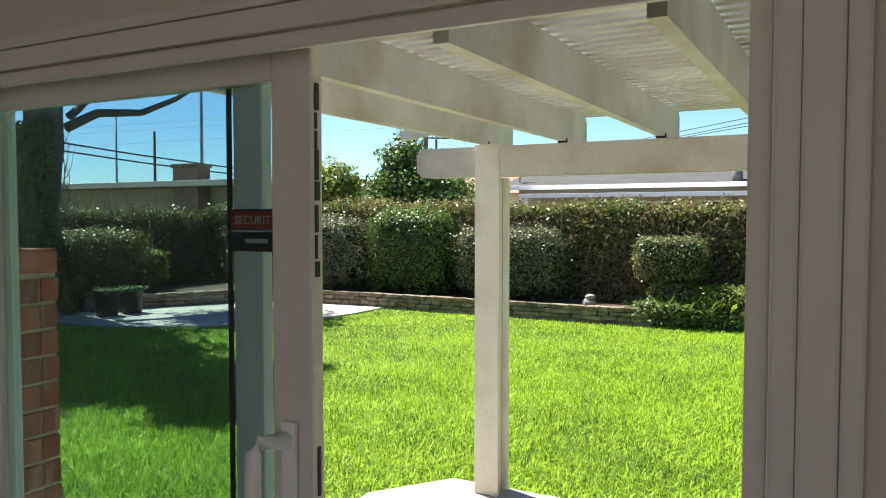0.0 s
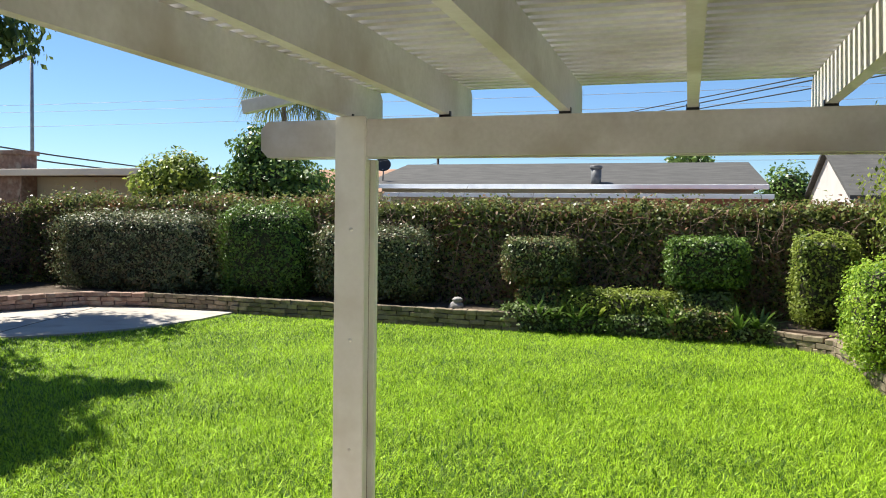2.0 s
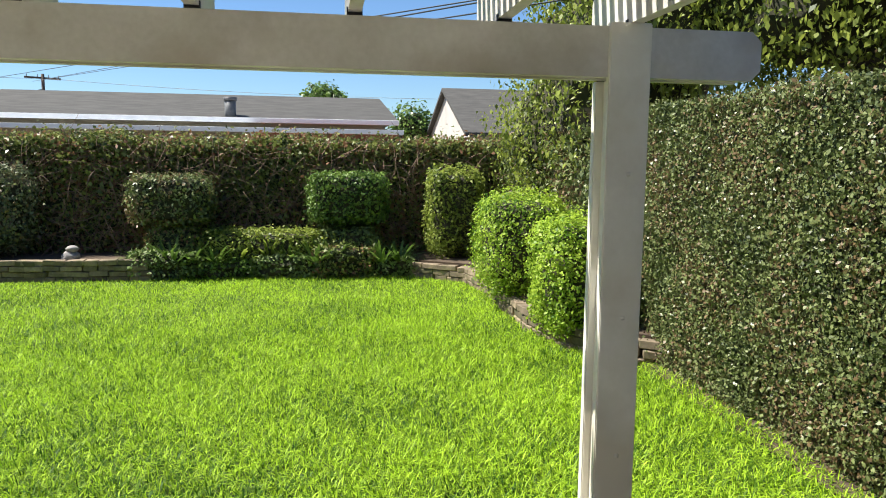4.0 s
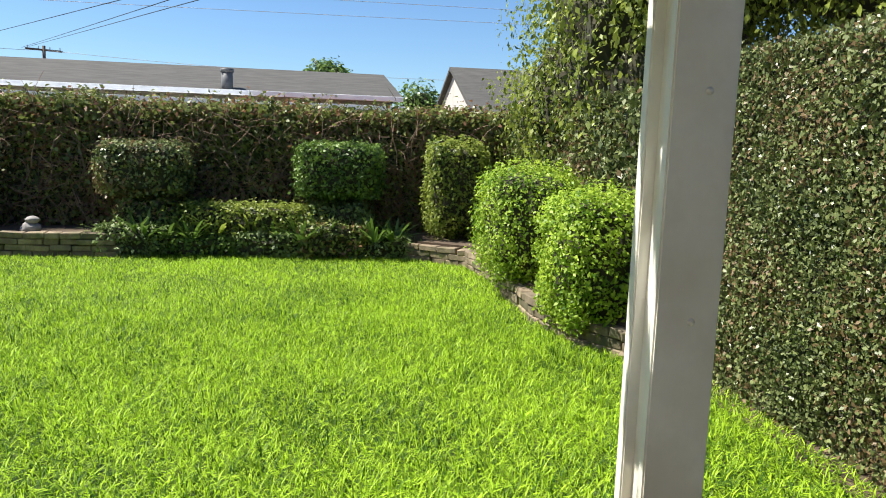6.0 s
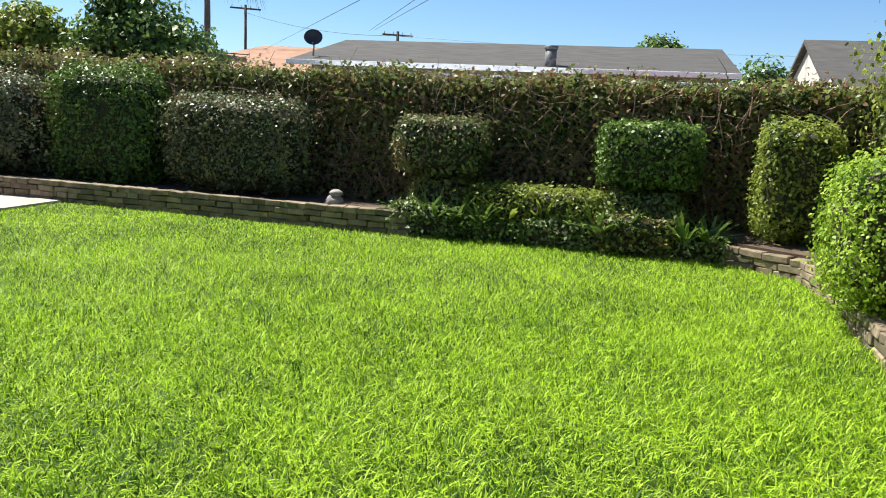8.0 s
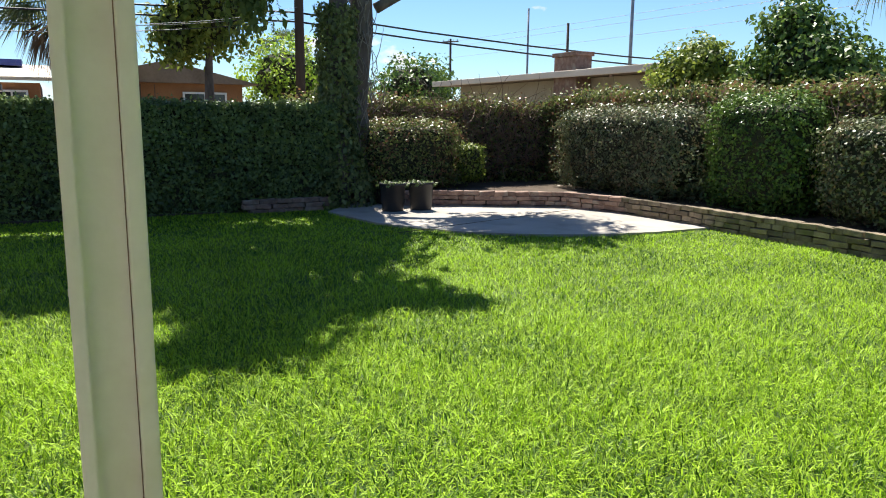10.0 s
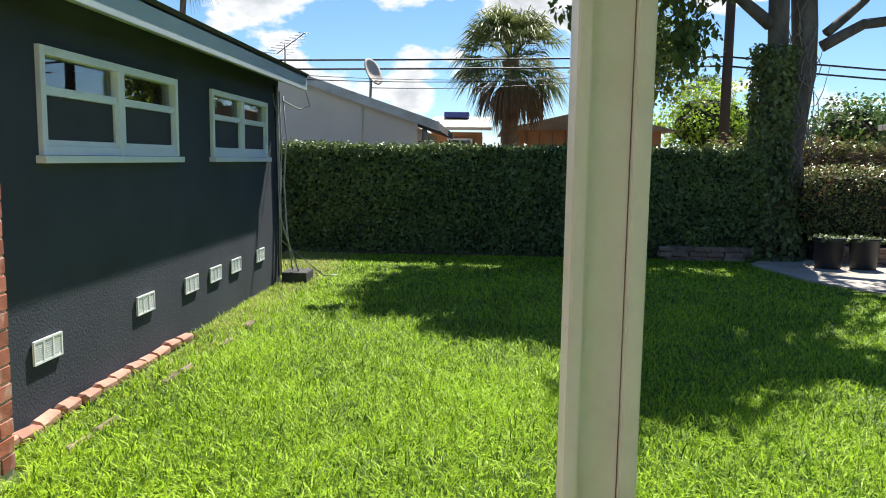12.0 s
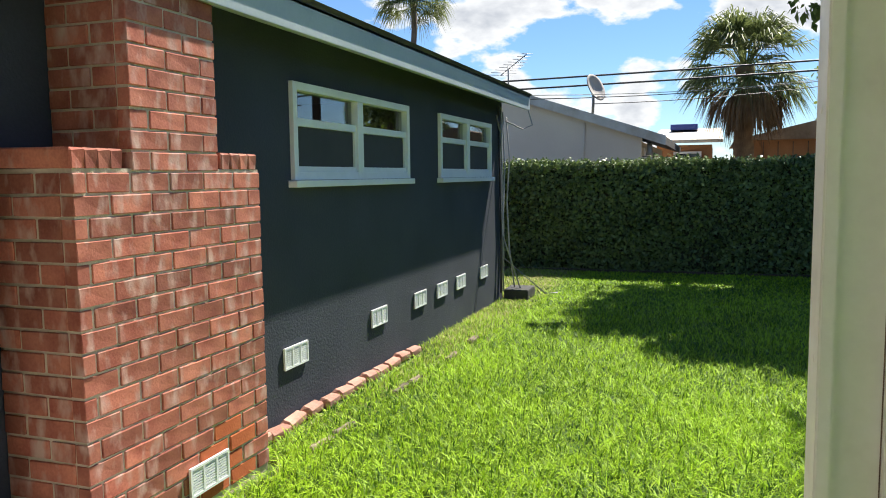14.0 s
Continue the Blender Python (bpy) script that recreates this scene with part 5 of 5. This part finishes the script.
house_window(-17.0, -16.5, 2.285, 2.33, 0.9, 2.05, ch)
house_window(-18.6, -17.6, 2.285, 2.33, 1.0, 2.0, ch)
house_window(-20.4, -19.2, 2.285, 2.33, 1.0, 2.0, ch)
tube("conduit", [(-15.985, 1.12, 0.2), (-15.985, 1.12, 1.9), (-15.985, 1.14, 2.55)], 0.022, 0.022, CREAM, ch, 8)
tube("lantern", [(-16.25, 2.42, 1.88), (-16.25, 2.42, 1.95), (-16.25, 2.42, 2.06), (-16.25, 2.42, 2.12)], 0.07, 0.05, GREYMETAL, ch, 8)
tube("lantern_arm", [(-16.25, 2.28, 1.85), (-16.25, 2.42, 1.86), (-16.25, 2.42, 1.9)], 0.015, 0.015, GREYMETAL, ch, 6)
adopt(ch)
tagged(ch, "cream stucco neighbour house with a weathered white rake board", "house")
sat_dish(-15.85, 1.32, 2.62, 0.32, (0.4, 1, 0.4), PALEWALL, "grey satellite dish on the neighbour's roof edge")
# plywood-clad houses under construction
ph = empty("plywood_house", -26, 6, 0)
boxes("wall", [(-32, -24.5, 4.6, 9.2, 0, 2.45)], PLY, ph)
gable_roof("roof", -32.5, -24.2, 4.2, 9.7, 2.45, 3.1, "x", BROWNROOF, ph)
house_window(-24.47, -24.4, 7.4, 8.7, 1.45, 2.2, ph)
boxes("studs", [(-24.49, -24.46, y, y + 0.03, 1.0, 2.4) for y in (5.0, 5.4, 5.8, 6.2, 6.6)], TWIG, ph)
adopt(ph)
tagged(ph, "plywood-sheathed house under construction", "house")
p2 = empty("plywood_house", -26, 3, 0)
boxes("wall", [(-30, -24.3, 2.0, 3.6, 0, 2.35)], PLY, p2)
boxes("roof", [(-3.2, 3.2, 1.75, 3.9, -0.05, 0.05)], CREAM, p2, 0.01, pose(-27.1, 0, 2.78, 0, 6, 0))
boxes("solar_panel", [(-29.5, -28.0, 2.2, 3.1, 3.0, 3.2)], SOLAR, p2, 0.01)
house_window(-24.27, -24.2, 2.5, 3.3, 1.4, 2.15, p2)
adopt(p2)
tagged(p2, "plywood-clad lean-to with a pale new roof", "house")


# ---- palms, far trees, poles, wires ----
def fan_palm(name, x, y, h, r, label, seed, skirt=True, leaves=44, girth=0.22, droop=0.3):
    """A ringed trunk under a crown of fans of narrow, drooping leaflets; old fans hang brown below."""
    rng = np.random.default_rng(seed)
    root = empty(name, x, y, 0)
    tube("trunk", [(0.04 * math.sin(i * 0.7), 0.03 * math.sin(i), h * i / 16) for i in range(17)], girth * 1.1, girth, DRYGRASS if skirt else BARK, root, 12, 0.35)
    V, tint, Vd, td = [], [], [], []
    down = np.array((0, 0, -1.0))
    for i in range(leaves):
        a = rng.uniform(0, math.tau)
        el = rng.uniform(-1.25 if skirt else -0.5, 1.4)
        dead = skirt and el < -0.55
        d = np.array((math.cos(a) * math.cos(el), math.sin(a) * math.cos(el), math.sin(el)))
        side = np.array((-math.sin(a), math.cos(a), 0))
        up = np.cross(d, side)
        reach = r * (0.36 if dead else rng.uniform(0.42, 0.58))
        c = np.array((0, 0, h - (0.15 if dead else 0.0))) + d * reach
        out, tn = (Vd, td) if dead else (V, tint)
        tone = rng.uniform(0, 0.6)
        for k in range(19):
            b = (k - 9) / 9 * (0.5 if dead else 1.3)
            dd = d * math.cos(b) + side * math.sin(b) + up * rng.normal(0, 0.1)
            L = r * (0.5 if dead else 0.55) * rng.uniform(0.8, 1.12) * (1 - 0.25 * abs(b) / 1.3)
            w = np.cross(dd, up) * 0.012 * r + side * 0.008 + up * rng.normal(0, 0.008)
            m1 = c + dd * L * 0.6 + down * droop * L * 0.15
            tip = c + dd * L * 0.9 + down * droop * L * (1.2 if dead else 0.9)
            out.extend([c - w * 0.5, c + w * 0.5, m1 + w, m1 - w, m1 - w, m1 + w, tip + w * 0.1, tip - w * 0.1])
            q = tone + rng.uniform(0, 0.4)
            tn.extend([q, q])
        s = side * 0.018
        hub = np.array((0, 0, h - 0.1))
        V += [hub - s, hub + s, c + s, c - s]
        tint.append(0.6)
    sheets("fronds", np.array(V), 4, np.array(tint), L_PALM, root)
    if Vd:
        sheets("dead_fronds", np.array(Vd), 4, np.array(td), DRYGRASS, root)
    return tagged(root, label, "palm tree")


fan_palm("fan_palm", -22.5, 4.42, 4.35, 1.95, "shaggy fan palm with dead hanging fronds", 31, True, 130, 0.24, 0.45)
fan_palm("fan_palm", -24.0, -5.8, 7.2, 1.5, "tall slim palm rising behind the roof", 32, False, 60, 0.09, 0.6)
fan_palm("feather_palm", -16.5, 29.0, 6.6, 2.4, "feathery palm behind the orange trees", 33, False, 34, 0.1, 0.9)
fan_palm("feather_palm", -50.0, 17.5, 5.6, 2.2, "far palm above the rooftops", 34, False, 34, 0.12, 0.9)


def broad_tree(name, base, blobs, count, size, leaf, label, seed, trunk=0.15):
    root = empty(name, *base)
    leaf_mass(root, blobs, count, size, leaf, seed, 0.2, 0.62)
    for b in blobs:
        core_blob(root, b, 0.6)
    top = max(b[2] for b in blobs)
    branch(root, [base, (base[0], base[1], base[2] + 0.6 * (top - base[2])), (blobs[0][0], blobs[0][1], top)], trunk, trunk * 0.4, name="trunk")
    return tagged(root, label, "tree")


broad_tree("citrus_tree", (-11.2, 14.9, 0), [(-11.2, 14.9, 2.2, 0.85, 0.8, 0.75), (-10.8, 14.8, 2.5, 0.5, 0.6, 0.45)], 6000, 0.1, L_YELLOW, "yellow-green citrus tree over the fence", 51)
broad_tree("citrus_tree", (-8.8, 14.9, 0), [(-8.7, 14.9, 2.4, 1.0, 0.8, 0.8), (-9.0, 14.9, 3.0, 0.55, 0.6, 0.6), (-7.9, 14.9, 2.05, 0.75, 0.7, 0.6), (-9.5, 14.8, 2.1, 0.5, 0.6, 0.5)], 9000, 0.1, L_MID, "dark green citrus tree over the fence", 52)
broad_tree("far_tree", (-34, 19.5, 0), [(-34, 19.5, 2.9, 2.2, 2.0, 1.5), (-35, 20.6, 2.7, 1.6, 1.6, 1.2)], 5000, 0.2, L_MID, "rounded green tree beyond the tan house", 53)
broad_tree("far_tree", (-30, 13.0, 0), [(-30, 12.2, 2.9, 2.0, 1.9, 1.6), (-30, 14.2, 2.3, 1.6, 1.5, 1.1)], 6000, 0.16, L_BRIGHT, "light green tree beyond the hedge", 54)
broad_tree("far_tree", (-20, 7.4, 0), [(-20, 7.6, 4.2, 1.0, 1.1, 1.4), (-20.3, 6.8, 3.6, 0.8, 0.8, 1.0)], 4500, 0.15, L_YELLOW, "drooping tree in front of the plywood house", 55)
broad_tree("far_tree", (-0.5, 42, 0), [(-0.4, 42, 4.7, 1.1, 1.0, 0.7)], 1500, 0.22, L_MID, "far tree top above the grey roof", 56)
broad_tree("far_tree", (4.6, 45, 0), [(4.6, 45, 3.4, 1.5, 1.2, 1.3)], 1800, 0.22, L_MID, "far tree beside the gabled house", 57)


def pole(x, y, h, r, label, arm=None, material=POLEWOOD):
    root = empty("utility_pole", x, y, 0)
    tube("post", [(0, 0, 0), (0, 0, h * 0.5), (0, 0, h)], r, r * 0.75, material, root, 10)
    if arm:
        boxes("crossarm", [(-arm, arm, -0.05, 0.05, h - 0.35, h - 0.22)], material, root, 0.01, pose(0, 0, 0, 0, 0, 35))
        boxes("insulator", [(q * arm, q * arm + 0.05, -0.03, 0.03, h - 0.22, h - 0.05) for q in (-0.9, -0.3, 0.3, 0.85)], GREYMETAL, root, 0, pose(0, 0, 0, 0, 0, 35))
    return tagged(root, label, "pole")


pole(-20.0, 9.75, 9.0, 0.14, "dark wooden utility pole behind the hedge", 0.9)
pole(-26.0, 20.7, 5.72, 0.05, "thin grey antenna mast on a roof", None, GREYMETAL)
pole(-26, 22.6, 5.28, 0.07, "slim dark pole in the distance")
pole(-30.9, 30, 10.3, 0.10, "tall slim pole in the distance", None, GREYMETAL)
pole(-33, 60, 9.0, 0.14, "far utility pole with a crossarm", 1.2)
pole(-20, 60, 7.2, 0.14, "far utility pole with a crossarm", 1.2)
pole(-46, 7.0, 7.0, 0.13, "far utility pole with a crossarm", 0.9)


def cable(a, b, sag, r=0.012, material=WIRE, label="overhead black power cable"):
    a, b = Vector(a), Vector(b)
    pts = [a.lerp(b, i / 14) - Vector((0, 0, sag * 4 * (i / 14) * (1 - i / 14))) for i in range(15)]
    tagged(tube("overhead_cable", pts, r, r, material, None, 5), label, "cable")


for dz, r_ in ((4.15, 0.026), (3.92, 0.026)):
    cable((-20.0, 9.75, dz), (-20, 60, dz + 2.0), 1.6, r_)
    cable((-20.0, 9.75, dz), (-20, -40, dz + 0.2), 0.3, r_)
cable((-20.0, 9.75, 4.0), (-15.6, 1.4, 2.9), 0.2, 0.009)
cable((-20.0, 9.75, 4.2), (-9.1, 1.5, 2.4), 0.25, 0.006)
cable((-20.0, 9.75, 4.3), (-9.1, 1.45, 2.45), 0.3, 0.005, PALEWIRE, "grey service cable to the house eave")
cable((-20, 60, 6.9), (30, 60, 7.0), 0.8, 0.014, PALEWIRE)
pole(30, 60, 7.2, 0.14, "far utility pole with a crossarm", 1.2)
cable((-33, 60, 8.4), (-20, 60, 6.9), 0.5, 0.014)
for far, near in (((-32.5, 60, 4.98), (-3.6, 13, 2.96)), ((-9.3, 27, 3.85), (-2.9, 13, 2.99)), ((-9.1, 27, 3.89), (-2.65, 13, 3.0))):
    a, b = Vector(far), Vector(near)
    cable(a, a + (b - a) * ((a.y - 1.57) / (a.y - b.y)), 0.0, 0.005)
pole(-70, 40, 9.3, 0.14, "far utility pole with a crossarm", 0.9)
pole(40, 40, 9.3, 0.14, "far utility pole with a crossarm", 0.9)
for za, zb in ((9.0, 9.0), (8.56, 8.45), (7.45, 7.98)):
    cable((-70, 40, za), (40, 40, zb), 0.5, 0.011, PALEWIRE, "far overhead cable across the sky")
# roof antenna on the house corner
ant = empty("roof_antenna", -15.9, -0.45, 3.42)
tube("boom", [(-0.5, -0.3, 0.25), (0.6, 0.55, 0.5)], 0.012, 0.012, GREYMETAL, ant, 6)
tube("mast", [(0, 0, -0.15), (0, 0, 0.38)], 0.015, 0.015, GREYMETAL, ant, 6)
for i in range(9):
    q = i / 8
    c = Vector((-0.5, -0.3, 0.25)).lerp(Vector((0.6, 0.55, 0.5)), q)
    w = 0.32 - 0.2 * q
    tube("element", [c + Vector((-w * 0.6, w * 0.8, 0)), c + Vector((w * 0.6, -w * 0.8, 0))], 0.006, 0.006, GREYMETAL, ant, 5)
tagged(ant, "thin metal television antenna on the roof edge", "antenna")
